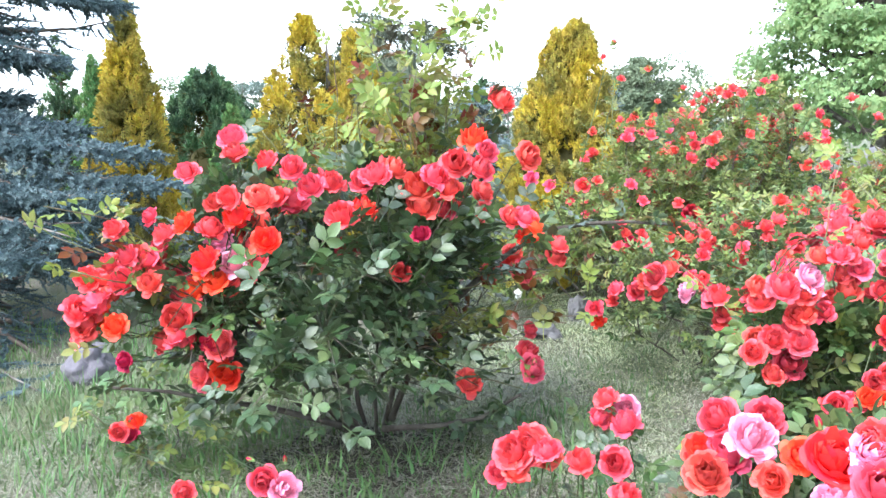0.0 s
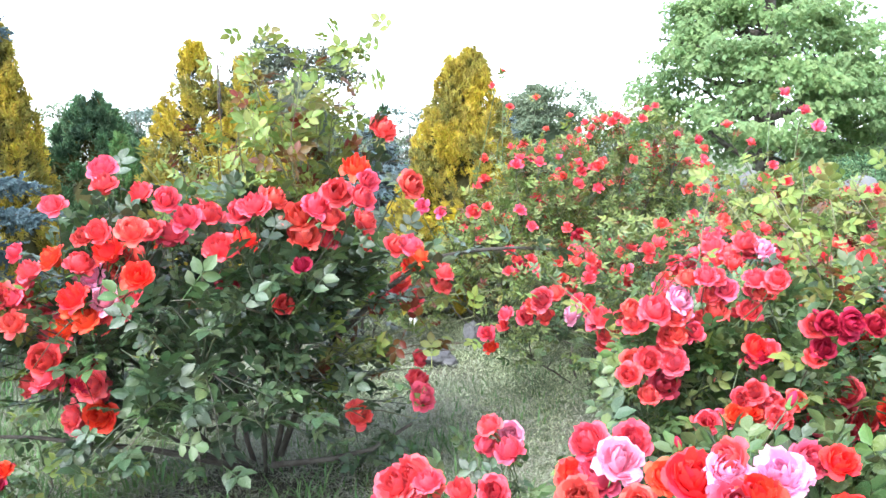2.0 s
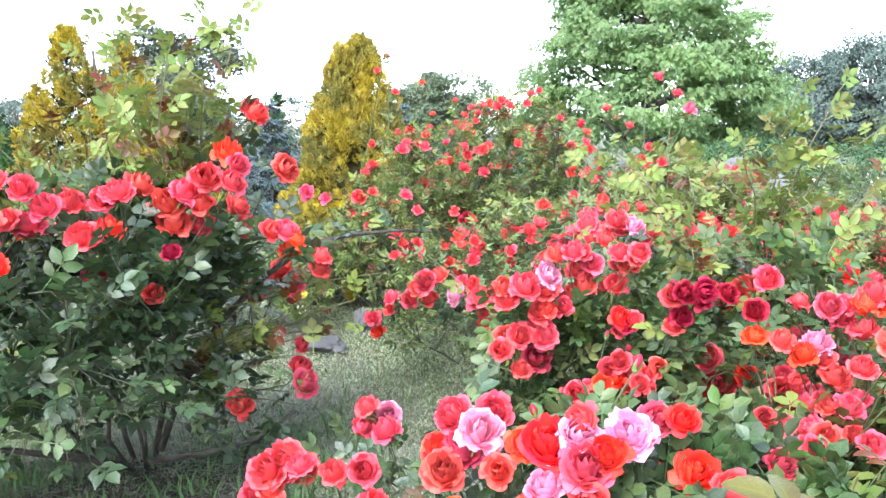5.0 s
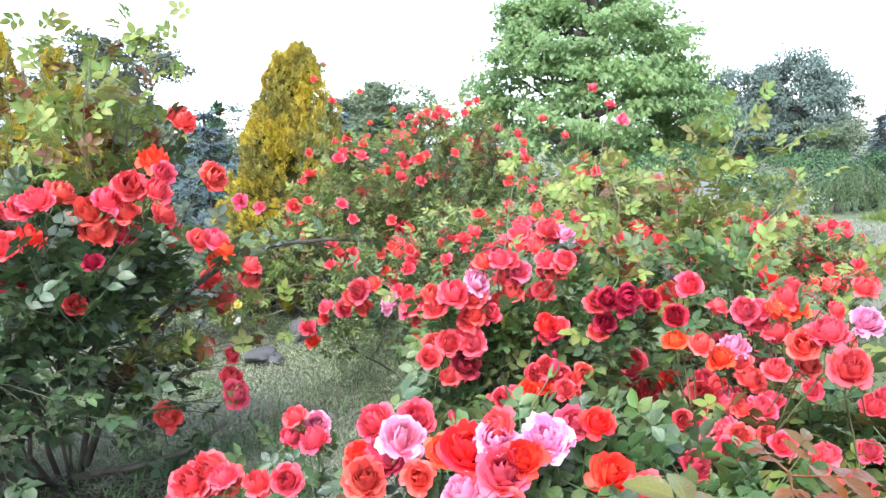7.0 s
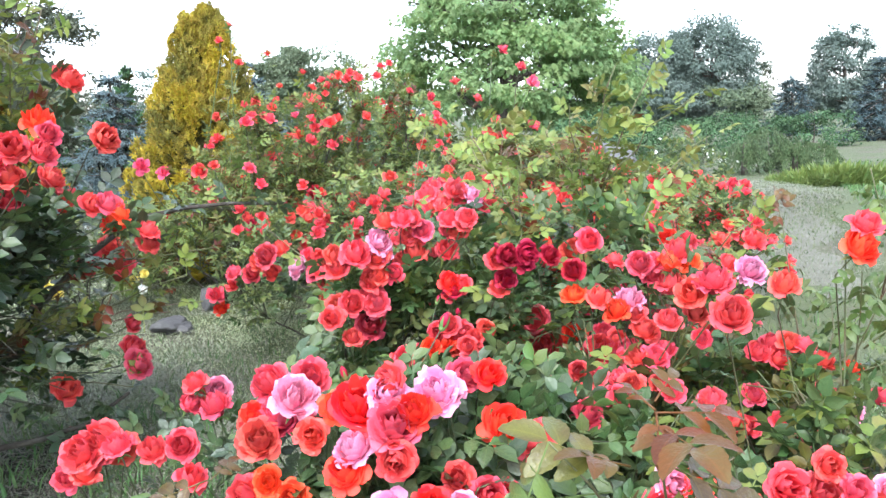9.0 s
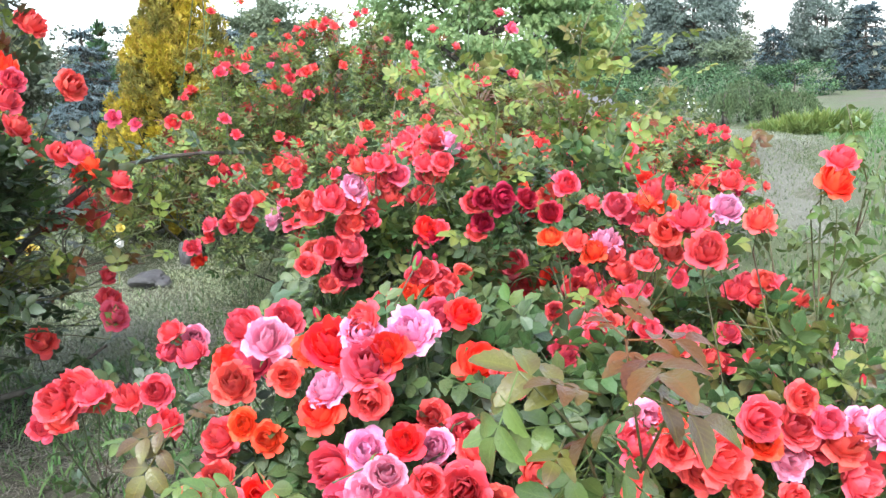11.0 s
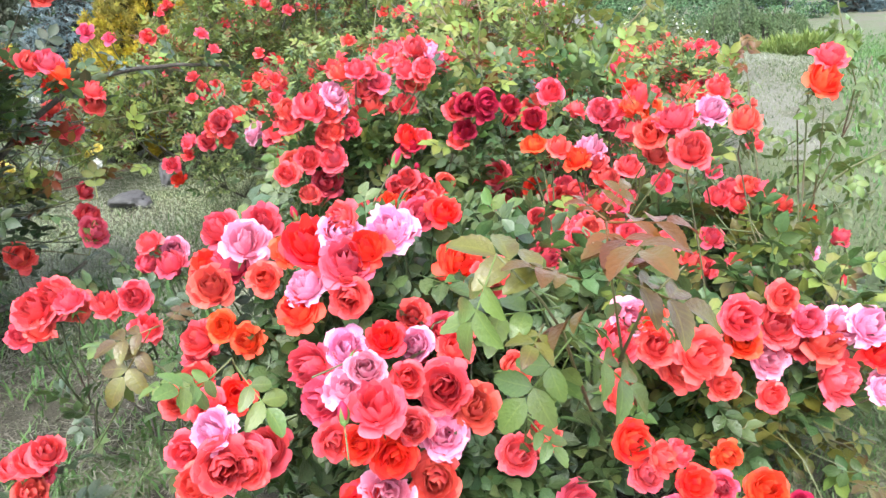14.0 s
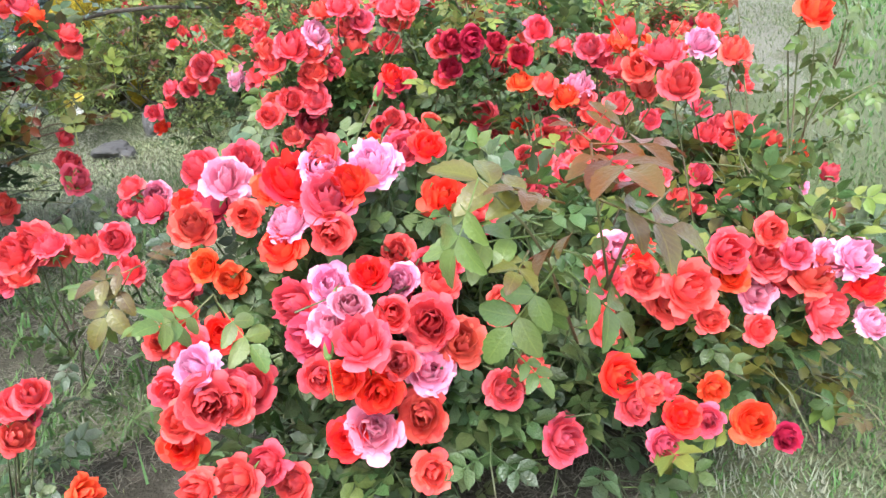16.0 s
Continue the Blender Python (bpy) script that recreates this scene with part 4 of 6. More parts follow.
OLD_B = [
    (-0.563, 2.427, 0.782, "o79"), (-0.624, 2.498, 0.810, "r68"), (-0.598, 2.349, 0.712, "r92"), (-0.679, 2.486, 0.615, "r77"),
    (-0.485, 2.361, 0.632, "p73"), (-0.581, 2.496, 0.509, "p72"), (-0.500, 2.469, 0.514, "o92"), (-0.691, 2.327, 0.897, "r66"),
    (-0.671, 2.478, 0.875, "r67"), (-0.877, 2.439, 0.823, "r69"), (-0.821, 2.444, 0.826, "r70"), (-0.756, 2.480, 0.809, "r84"),
    (-0.882, 2.375, 0.741, "r84"), (-0.854, 2.461, 0.704, "o84"), (-0.940, 2.496, 0.625, "p55"), (-0.738, 2.304, 0.980, "r46"),
    (-0.695, 2.485, 0.994, "r47"), (-0.618, 2.357, 0.954, "r57"), (-0.554, 2.351, 0.985, "o66"), (-0.746, 2.332, 0.598, "d45"),
    (-0.252, 2.375, 1.029, "r77"), (-0.190, 2.293, 1.080, "r69"), (-0.155, 2.447, 1.078, "r74"), (-0.320, 2.246, 1.056, "r68"),
    (-0.290, 2.328, 1.050, "r56"), (-0.113, 2.327, 0.994, "r78"), (-0.057, 2.369, 1.005, "o77"), (-0.048, 2.257, 1.093, "r60"),
    (-0.009, 2.239, 1.107, "r67"), (0.031, 2.367, 1.117, "r71"), (0.101, 2.343, 1.067, "r92"), (0.149, 2.308, 1.097, "r77"),
]
OLD_C = [
    (0.188, 2.409, 1.038, "r71"), (0.207, 2.247, 1.134, "r72"), (0.263, 2.447, 1.195, "o78"), (0.290, 2.276, 1.160, "r45"),
    (0.422, 2.443, 1.141, "r72"), (0.349, 2.472, 1.303, "r72"), (0.278, 2.375, 1.045, "r64"), (-0.120, 2.494, 0.881, "d68"),
    (0.427, 2.453, 0.928, "o66"), (0.370, 2.459, 0.962, "r60"), (0.411, 2.454, 0.961, "p66"), (0.503, 2.465, 0.873, "r60"),
    (0.106, 2.226, 0.947, "d45"), (0.046, 2.310, 0.833, "r45"), (0.237, 2.625, 0.414, "r80"), (0.441, 2.705, 0.485, "r79"),
    (0.446, 2.641, 0.451, "p83"), (0.444, 2.671, 0.570, "r45"),
]
LOW = [
    (-0.834, 2.603, 0.331, "o54"), (-0.842, 2.578, 0.294, "d50"), (-0.866, 2.543, 0.317, "r45"), (-0.316, 2.062, 0.346, "r69"),
    (-0.264, 2.068, 0.319, "m67"), (-0.540, 2.126, 0.296, "r45"),
]
FRONT = [
    (0.627, 1.380, 0.700, "m56"), (0.620, 1.353, 0.664, "p70"), (0.583, 1.380, 0.659, "o52"), (0.672, 1.335, 0.731, "r50"),
    (0.611, 1.380, 0.718, "r61"), (0.575, 1.329, 0.641, "r59"), (0.632, 1.285, 0.717, "m67"), (0.642, 1.229, 0.670, "r45"),
    (0.731, 1.091, 0.715, "p66"), (0.698, 1.152, 0.732, "o76"), (0.760, 1.084, 0.732, "o49"), (0.735, 1.127, 0.752, "m45"),
    (0.744, 1.137, 0.765, "r43"), (0.807, 1.112, 0.746, "m68"), (0.826, 1.116, 0.738, "m45"), (0.862, 1.133, 0.754, "p45"),
    (0.892, 1.105, 0.759, "o40"), (0.683, 1.230, 0.707, "o45"), (0.660, 1.114, 0.651, "o58"), (0.676, 1.116, 0.682, "m50"),
    (0.723, 1.070, 0.672, "r45"), (0.603, 1.230, 0.576, "o43"), (0.573, 1.265, 0.594, "o38"), (0.539, 1.283, 0.572, "r48"),
    (0.536, 1.296, 0.544, "r45"), (0.911, 1.098, 0.677, "o55"), (0.943, 1.062, 0.657, "r54"), (0.815, 1.064, 0.623, "r38"),
    (0.752, 1.019, 0.619, "o40"), (0.800, 1.024, 0.596, "m38"), (0.849, 1.033, 0.603, "r43"), (0.852, 1.004, 0.586, "r45"),
]
FRONT_B = [
    (0.662, 1.085, 0.574, "r63"), (0.708, 1.064, 0.597, "m50"), (0.704, 0.973, 0.603, "m38"), (0.656, 1.022, 0.550, "p56"),
    (0.690, 0.901, 0.585, "r64"), (0.759, 0.964, 0.579, "r39"), (0.818, 0.978, 0.544, "r62"), (0.856, 0.961, 0.510, "r58"),
    (0.803, 0.957, 0.483, "m57"), (0.720, 0.941, 0.487, "o50"), (0.678, 0.950, 0.512, "o38"), (0.750, 0.935, 0.523, "p38"),
    (0.781, 0.946, 0.424, "r66"), (0.716, 0.968, 0.411, "m66"), (0.684, 0.987, 0.398, "o50"), (0.651, 0.972, 0.515, "r38"),
    (0.676, 0.993, 0.573, "m45"), (0.503, 0.989, 0.566, "m47"), (0.503, 0.964, 0.529, "r56"), (0.471, 1.057, 0.512, "r38"),
    (0.570, 1.023, 0.498, "r55"), (0.534, 0.972, 0.515, "r50"), (0.470, 1.044, 0.433, "o55"), (0.518, 1.145, 0.522, "r45"),
    (0.489, 1.234, 0.504, "r45"), (0.520, 1.247, 0.524, "r45"), (0.473, 1.016, 0.483, "r45"), (0.561, 1.147, 0.531, "o44"),
    (1.123, 0.954, 0.587, "m46"), (1.088, 0.943, 0.558, "r54"), (1.071, 0.920, 0.493, "r49"), (1.081, 0.899, 0.415, "o54"),
]
FRONT_C = [
    (1.119, 0.874, 0.387, "r38"), (1.095, 0.877, 0.369, "p45"), (0.989, 0.908, 0.330, "p59"), (0.913, 0.946, 0.421, "p44"),
    (0.955, 0.935, 0.446, "r38"), (0.938, 0.987, 0.534, "r45"), (1.130, 1.199, 0.617, "r45"), (1.128, 1.280, 0.635, "r45"),
    (0.521, 0.955, 0.412, "r52"), (0.566, 0.973, 0.410, "r46"), (0.600, 0.993, 0.353, "r41"), (0.780, 0.928, 0.342, "r46"),
]
FRONT_EAST = [
    (1.340, 1.568, 0.794, "d46"), (1.343, 1.574, 0.735, "o47"), (1.379, 1.532, 0.733, "r44"), (1.446, 1.505, 0.725, "m56"),
    (1.402, 1.494, 0.707, "o48"), (1.452, 1.460, 0.663, "r55"), (1.463, 1.392, 0.699, "p44"), (1.445, 1.485, 0.698, "p40"),
    (1.394, 1.227, 0.758, "r36"), (1.331, 1.063, 0.798, "r56"), (1.393, 1.178, 0.826, "r57"), (1.501, 1.198, 0.831, "m50"),
    (1.530, 1.445, 0.832, "r51"), (1.564, 1.450, 0.806, "o45"), (1.498, 1.433, 0.813, "o45"), (1.509, 1.446, 0.761, "r53"),
    (1.470, 1.498, 0.805, "p44"), (1.504, 1.502, 0.775, "r41"), (1.459, 1.581, 0.799, "r36"), (1.150, 0.935, 0.587, "o38"),
    (1.142, 0.919, 0.549, "r49"), (1.210, 0.896, 0.526, "r72"), (1.307, 0.916, 0.556, "r57"), (1.391, 0.919, 0.521, "p60"),
    (1.329, 0.929, 0.503, "o45"), (1.393, 0.934, 0.459, "m57"), (1.401, 0.921, 0.567, "r37"), (1.427, 0.890, 0.532, "p41"),
    (1.458, 0.886, 0.491, "r70"), (1.484, 0.873, 0.423, "p72"), (1.511, 0.841, 0.519, "m59"), (1.542, 0.843, 0.461, "o51"),
]
FRONT_EAST_B = [
    (1.529, 0.817, 0.408, "m41"), (1.253, 0.891, 0.464, "r38"), (1.359, 0.892, 0.414, "r36"), (1.161, 0.847, 0.343, "o46"),
    (1.233, 0.858, 0.363, "o38"), (1.278, 0.818, 0.309, "o52"), (1.210, 0.844, 0.323, "p38"), (1.344, 0.809, 0.263, "d36"),
    (1.127, 0.844, 0.308, "p42"), (1.585, 1.026, 0.887, "o53"), (1.607, 1.036, 0.926, "r46"), (1.456, 1.071, 0.831, "r43"),
    (1.649, 1.290, 0.640, "r43"), (1.662, 1.257, 0.649, "r38"), (1.599, 1.277, 0.632, "r37"), (1.686, 1.241, 0.642, "p36"),
    (1.638, 1.261, 0.617, "r36"), (1.706, 1.206, 0.616, "r36"), (1.773, 1.192, 0.587, "o36"), (1.522, 1.209, 0.577, "r36"),
    (1.399, 1.127, 0.571, "r37"), (1.376, 1.162, 0.610, "p36"), (1.462, 1.165, 0.537, "r36"), (1.595, 1.144, 0.504, "p41"),
    (1.605, 1.131, 0.494, "r36"), (1.682, 1.115, 0.540, "m38"), (1.743, 1.096, 0.562, "r36"), (1.662, 1.162, 0.568, "r36"),
    (1.350, 1.155, 0.595, "r36"), (1.538, 1.155, 0.536, "r36"), (1.330, 1.218, 0.617, "r36"), (1.273, 1.265, 0.627, "r36"),
]
FRONT_EAST_C = [
    (1.223, 1.229, 0.623, "r36"),
]
FRONT_WEST = [
    (0.295, 1.711, 0.538, "r70"), (0.332, 1.719, 0.550, "r71"), (0.361, 1.675, 0.552, "r48"), (0.297, 1.702, 0.500, "r49"),
    (0.422, 1.631, 0.546, "r48"), (0.469, 1.522, 0.586, "r45"), (0.543, 1.962, 0.565, "r47"), (0.597, 1.979, 0.537, "m48"),
    (0.577, 1.901, 0.520, "r64"), (0.529, 1.977, 0.510, "r45"),
]
CORNER = [
    (0.474, 1.461, 0.546, "r45"), (0.259, 1.427, 0.370, "r56"), (0.245, 1.408, 0.321, "r47"), (0.228, 1.431, 0.363, "r45"),
    (0.286, 1.383, 0.401, "r45"), (0.333, 1.211, 0.298, "o45"),
]
MID = [
    (0.932, 1.883, 0.838, "r67"), (0.978, 1.901, 0.768, "r59"), (0.888, 1.915, 0.835, "r45"), (1.013, 1.887, 0.907, "r45"),
    (1.046, 1.858, 0.914, "r42"), (0.994, 1.890, 0.859, "m51"), (0.922, 1.905, 0.714, "r50"), (0.851, 1.843, 0.701, "r43"),
    (0.971, 1.929, 0.648, "r69"), (0.977, 1.882, 0.711, "p50"), (0.901, 1.853, 0.643, "r37"), (0.889, 1.903, 0.805, "r45"),
    (1.028, 1.884, 0.779, "r41"), (1.192, 1.933, 0.811, "r52"), (1.091, 1.904, 0.820, "r50"), (1.082, 1.917, 0.859, "r48"),
    (1.110, 1.889, 0.877, "p45"), (1.181, 1.883, 0.897, "r45"), (1.205, 1.880, 0.869, "r46"), (1.194, 1.807, 0.907, "r37"),
    (1.136, 1.797, 0.755, "o44"), (1.143, 1.793, 0.734, "d37"), (1.221, 1.654, 0.831, "d45"), (1.261, 1.636, 0.836, "d48"),
    (1.224, 1.676, 0.772, "d42"), (1.106, 1.748, 0.666, "r39"), (1.142, 1.743, 0.649, "p36"), (1.185, 1.713, 0.651, "r36"),
    (1.042, 1.708, 0.631, "o36"), (1.095, 1.745, 0.624, "o36"), (0.985, 1.723, 0.615, "r42"), (1.021, 1.726, 0.616, "r36"),
]
MID_B = [
    (1.122, 1.683, 0.627, "r36"),
]
MID_BACK = [
    (1.436, 2.649, 0.890, "p71"), (1.477, 2.614, 0.864, "r70"), (1.502, 2.551, 0.906, "p76"), (1.555, 2.533, 0.884, "m69"),
    (1.602, 2.565, 0.849, "r66"), (1.400, 2.709, 0.852, "r60"), (1.393, 2.593, 0.834, "r58"), (1.435, 2.501, 0.849, "r56"),
    (0.913, 2.901, 0.700, "p73"), (0.976, 2.946, 0.708, "r70"), (0.999, 2.796, 0.662, "m67"), (1.006, 2.561, 0.684, "p73"),
    (1.060, 2.589, 0.655, "r63"), (0.944, 2.967, 0.624, "r58"), (0.881, 3.023, 0.621, "r59"), (0.840, 3.182, 0.603, "p57"),
]
MID_EAST = [
    (1.341, 1.672, 0.816, "d41"), (1.510, 1.761, 0.821, "r59"), (1.859, 1.919, 0.790, "o57"), (1.907, 2.039, 0.804, "r54"),
    (1.941, 1.902, 0.760, "r46"), (1.964, 1.789, 0.769, "r45"), (1.864, 1.566, 0.807, "r44"), (1.810, 1.597, 0.753, "r38"),
    (1.809, 2.001, 0.784, "r48"),
]
EAST = [
    (1.806, 2.430, 0.787, "r50"),
]
BACK = [
    (0.776, 3.281, 0.509, "r77"), (0.797, 3.307, 0.444, "o64"),
]
CLIMB = [
    (1.180, 4.588, 1.495, "r50"), (1.156, 4.642, 1.695, "r45"), (1.394, 4.845, 1.562, "r47"), (1.087, 4.599, 1.615, "r45"),
    (1.545, 4.674, 1.438, "r52"), (1.604, 4.696, 1.356, "r53"), (2.088, 5.396, 1.381, "r69"), (1.587, 4.650, 1.274, "r52"),
    (1.437, 4.798, 1.374, "r46"), (2.550, 4.151, 1.499, "r69"), (2.606, 4.056, 1.398, "r74"), (2.620, 3.953, 1.310, "p91"),
    (1.122, 4.196, 1.178, "r75"), (1.237, 4.181, 1.186, "r75"), (1.047, 3.809, 0.968, "p63"), (0.824, 3.801, 0.970, "r77"),
    (0.670, 3.773, 0.981, "p66"), (0.584, 3.741, 1.013, "p75"), (0.883, 3.754, 0.994, "r51"), (1.061, 3.639, 0.904, "r56"),
    (1.427, 4.132, 1.070, "r70"), (1.558, 4.218, 1.038, "r66"), (1.994, 4.958, 1.250, "r92"), (2.080, 4.934, 1.264, "r92"),
    (2.177, 4.994, 1.226, "r87"), (2.477, 4.651, 1.359, "p69"), (2.592, 4.582, 1.249, "r69"),
]


def dome_blooms(x, y, high, reach, count, seed, mix="rrrop", low=0.35, size=(52, 72)):
    """Blooms strewn over the upper side of a bush."""
    r = random.Random(seed)
    z = float(ground_z(x, y))
    out = []
    while len(out) < count:
        a, q = r.uniform(0, 2 * math.pi), math.sqrt(r.uniform(0, 1))
        h = high * (low + (1.02 - low) * math.sqrt(max(0.0, 1 - q * q)) * r.uniform(0.8, 1.05))
        tint = r.choice(mix)
        for _ in range(r.choice((1, 2, 3, 4, 5))):
            dx, dy, dz = (r.gauss(0, 0.042) for _ in range(3))
            out.append((x + reach * q * math.cos(a) + dx, y + reach * q * math.sin(a) + dy, z + h + 0.7 * dz, (tint if r.random() < 0.6 else r.choice(mix)) + str(r.randint(*size))))
    return out[:count]


# long young shoots: end (x, y, z), lean towards the end (dx, dy), number of leaves
OLD_SHOOTS = [
    (-0.10, 2.67, 1.56, 0.01, -0.15, 13),
    (-0.04, 2.73, 1.63, 0.05, -0.11, 16),
    (0.10, 2.72, 1.57, 0.13, -0.12, 15),
    (0.20, 2.62, 1.60, 0.19, -0.18, 17),
    (0.30, 2.66, 1.51, 0.25, -0.15, 12),
    (0.34, 2.73, 1.62, 0.28, -0.12, 15),
    (0.42, 2.72, 1.61, 0.33, -0.12, 15),
    (0.05, 2.61, 1.45, 0.10, -0.19, 12),
    (0.12, 2.56, 1.48, 0.14, -0.22, 13),
    (-0.03, 2.60, 1.37, 0.05, -0.19, 11),
    (0.21, 2.60, 1.41, 0.20, -0.19, 11),
    (0.92, 2.78, 0.90, 0.62, -0.09, 9),
    (0.65, 2.59, 0.63, 0.46, -0.20, 8),
    (-0.88, 2.25, 0.97, -0.46, -0.40, 12),
]
OLD_SHOOTS += [
    (-0.90, 2.26, 1.05, -0.47, -0.40, 12),
    (-0.79, 2.29, 0.93, -0.40, -0.38, 9),
    (-0.74, 2.34, 0.87, -0.37, -0.35, 9),
    (-0.86, 2.29, 0.87, -0.45, -0.38, 9),
    (-0.84, 2.40, 0.63, -0.43, -0.31, 7),
    (0.01, 2.49, 1.29, 0.08, -0.26, 11),
    (0.27, 2.71, 1.47, 0.23, -0.13, 13),
    (0.16, 2.59, 1.36, 0.17, -0.20, 12),
    (0.07, 2.58, 1.28, 0.11, -0.20, 11),
    (-0.07, 2.71, 1.45, 0.03, -0.13, 12),
    (0.32, 2.68, 1.27, 0.26, -0.14, 10),
    (-0.25, 2.36, 1.09, -0.08, -0.34, 6),
    (0.54, 2.52, 0.81, 0.39, -0.24, 8),
    (0.60, 2.50, 0.73, 0.43, -0.25, 8),
]
OLD_SHOOTS += [
    (0.45, 2.50, 0.71, 0.34, -0.25, 8),
    (0.71, 2.61, 0.79, 0.50, -0.18, 7),
    (0.55, 2.59, 0.61, 0.40, -0.20, 7),
    (0.37, 2.59, 0.56, 0.29, -0.20, 7),
    (0.42, 2.61, 0.39, 0.32, -0.18, 6),
    (0.29, 2.50, 0.66, 0.25, -0.25, 7),
    (0.47, 2.54, 0.57, 0.35, -0.23, 6),
]
BACK_SHOOTS = [
    (-0.21, 3.34, 1.61, 0.09, -0.13, 11),
    (-0.29, 3.19, 1.29, 0.04, -0.21, 9),
    (-0.12, 3.32, 1.46, 0.14, -0.14, 9),
    (-0.42, 3.19, 1.25, -0.04, -0.22, 8),
    (-0.52, 3.29, 1.25, -0.10, -0.15, 8),
    (-0.35, 3.30, 1.36, 0.00, -0.15, 9),
    (0.06, 3.21, 1.47, 0.24, -0.20, 9),
    (-0.03, 3.33, 1.59, 0.19, -0.13, 10),
    (-0.20, 3.19, 1.31, 0.09, -0.21, 8),
]
FRONT_SPRIGS = [
    ([(0.980, 0.857, 0.516), (0.899, 0.776, 0.636), (0.839, 0.707, 0.719), (0.795, 0.678, 0.775), (0.750, 0.684, 0.830)], 2, 2),
    ([(1.037, 0.832, 0.519), (0.937, 0.734, 0.664), (0.866, 0.655, 0.773), (0.848, 0.643, 0.843)], 3, 0.6),
    ([(0.915, 0.710, 0.665), (0.908, 0.654, 0.758), (0.922, 0.617, 0.801)], 2, 0.6),
    ([(0.505, 1.170, 0.514), (0.477, 1.285, 0.539), (0.415, 1.401, 0.556)], 3, 2),
    ([(0.557, 1.058, 0.592), (0.543, 1.025, 0.641), (0.511, 1.030, 0.616)], 3, 2),
]
# single large leaves of the foremost shoots: foot, tip, tint
FRONT_FRONDS = [
    ((0.825, 0.668, 0.785), (0.739, 0.729, 0.834), "o"),
    ((0.834, 0.667, 0.792), (0.760, 0.667, 0.824), "b"),
    ((0.850, 0.648, 0.852), (0.945, 0.634, 0.838), "b"),
    ((0.852, 0.649, 0.854), (0.845, 0.695, 0.872), "b"),
    ((0.852, 0.648, 0.852), (0.817, 0.597, 0.831), "b"),
    ((0.853, 0.651, 0.862), (0.897, 0.674, 0.881), "b"),
    ((0.856, 0.659, 0.798), (0.960, 0.610, 0.740), "o"),
    ((0.853, 0.660, 0.796), (0.937, 0.656, 0.768), "g"),
    ((0.831, 0.699, 0.752), (0.722, 0.726, 0.753), "g"),
    ((0.830, 0.702, 0.760), (0.812, 0.761, 0.767), "g"),
    ((0.812, 0.701, 0.737), (0.762, 0.652, 0.732), "o"),
    ((0.855, 0.715, 0.706), (0.781, 0.736, 0.614), "g"),
    ((0.863, 0.711, 0.703), (0.938, 0.685, 0.614), "g"),
    ((0.864, 0.724, 0.681), (0.904, 0.717, 0.650), "g"),
    ((0.849, 0.705, 0.730), (0.909, 0.734, 0.697), "g"),
    ((0.849, 0.803, 0.568), (0.869, 0.754, 0.530), "g"),
    ((0.855, 0.800, 0.567), (0.838, 0.837, 0.580), "g"),
    ((0.483, 1.277, 0.613), (0.392, 1.287, 0.591), "o"),
    ((0.471, 1.281, 0.610), (0.395, 1.257, 0.523), "o"),
    ((0.492, 1.181, 0.563), (0.436, 1.180, 0.553), "g"),
    ((0.487, 1.275, 0.613), (0.533, 1.307, 0.629), "o"),
]
EAST_SPRIGS = [
    ([(1.652, 1.217, 0.447), (1.715, 1.181, 0.554), (1.739, 1.143, 0.674), (1.758, 1.106, 0.786), (1.767, 1.078, 0.911)], 14, 2),
    ([(1.711, 1.175, 0.532), (1.700, 1.126, 0.638), (1.665, 1.089, 0.747), (1.602, 1.036, 0.841)], 10, 2),
    ([(1.735, 1.138, 0.653), (1.776, 1.111, 0.696), (1.851, 1.088, 0.727)], 10, 2),
    ([(1.743, 1.179, 0.585), (1.826, 1.168, 0.597), (1.901, 1.144, 0.625)], 10, 2),
    ([(1.746, 1.116, 0.733), (1.776, 1.113, 0.858), (1.729, 1.111, 0.954), (1.714, 1.117, 1.013)], 12, 2),
    ([(1.876, 1.429, 0.579), (1.926, 1.507, 0.698), (1.940, 1.543, 0.816), (1.946, 1.584, 0.934)], 11, 0.8),
    ([(1.717, 1.214, 0.583), (1.772, 1.241, 0.665), (1.809, 1.290, 0.749)], 8, 2),
]
MID_SHOOTS = [
    (1.40, 2.20, 1.06, 0.19, 0.07, 8),
    (1.47, 2.71, 1.11, 0.24, 0.38, 8),
    (0.90, 2.75, 0.81, -0.11, 0.40, 6),
]
TALL_SHOOTS = [
    (1.77, 2.00, 1.27, 0.07, 0.03, 22),
    (1.95, 2.05, 1.28, 0.18, 0.06, 20),
    (1.98, 1.92, 1.17, 0.20, -0.02, 20),
    (1.43, 1.98, 1.07, -0.13, 0.02, 20),
    (1.44, 2.29, 1.09, -0.12, 0.21, 20),
    (1.69, 2.12, 1.16, 0.02, 0.10, 22),
    (1.58, 2.36, 1.14, -0.04, 0.25, 17),
    (1.51, 2.60, 1.14, -0.08, 0.39, 20),
    (1.94, 1.81, 1.06, 0.17, -0.08, 14),
    (1.88, 1.60, 0.84, 0.14, -0.21, 8),
    (1.71, 2.31, 1.10, 0.04, 0.22, 18),
    (1.90, 2.36, 1.09, 0.15, 0.24, 18),
    (1.55, 3.00, 1.10, -0.06, 0.63, 16),
    (2.00, 2.22, 1.14, 0.21, 0.16, 17),
]
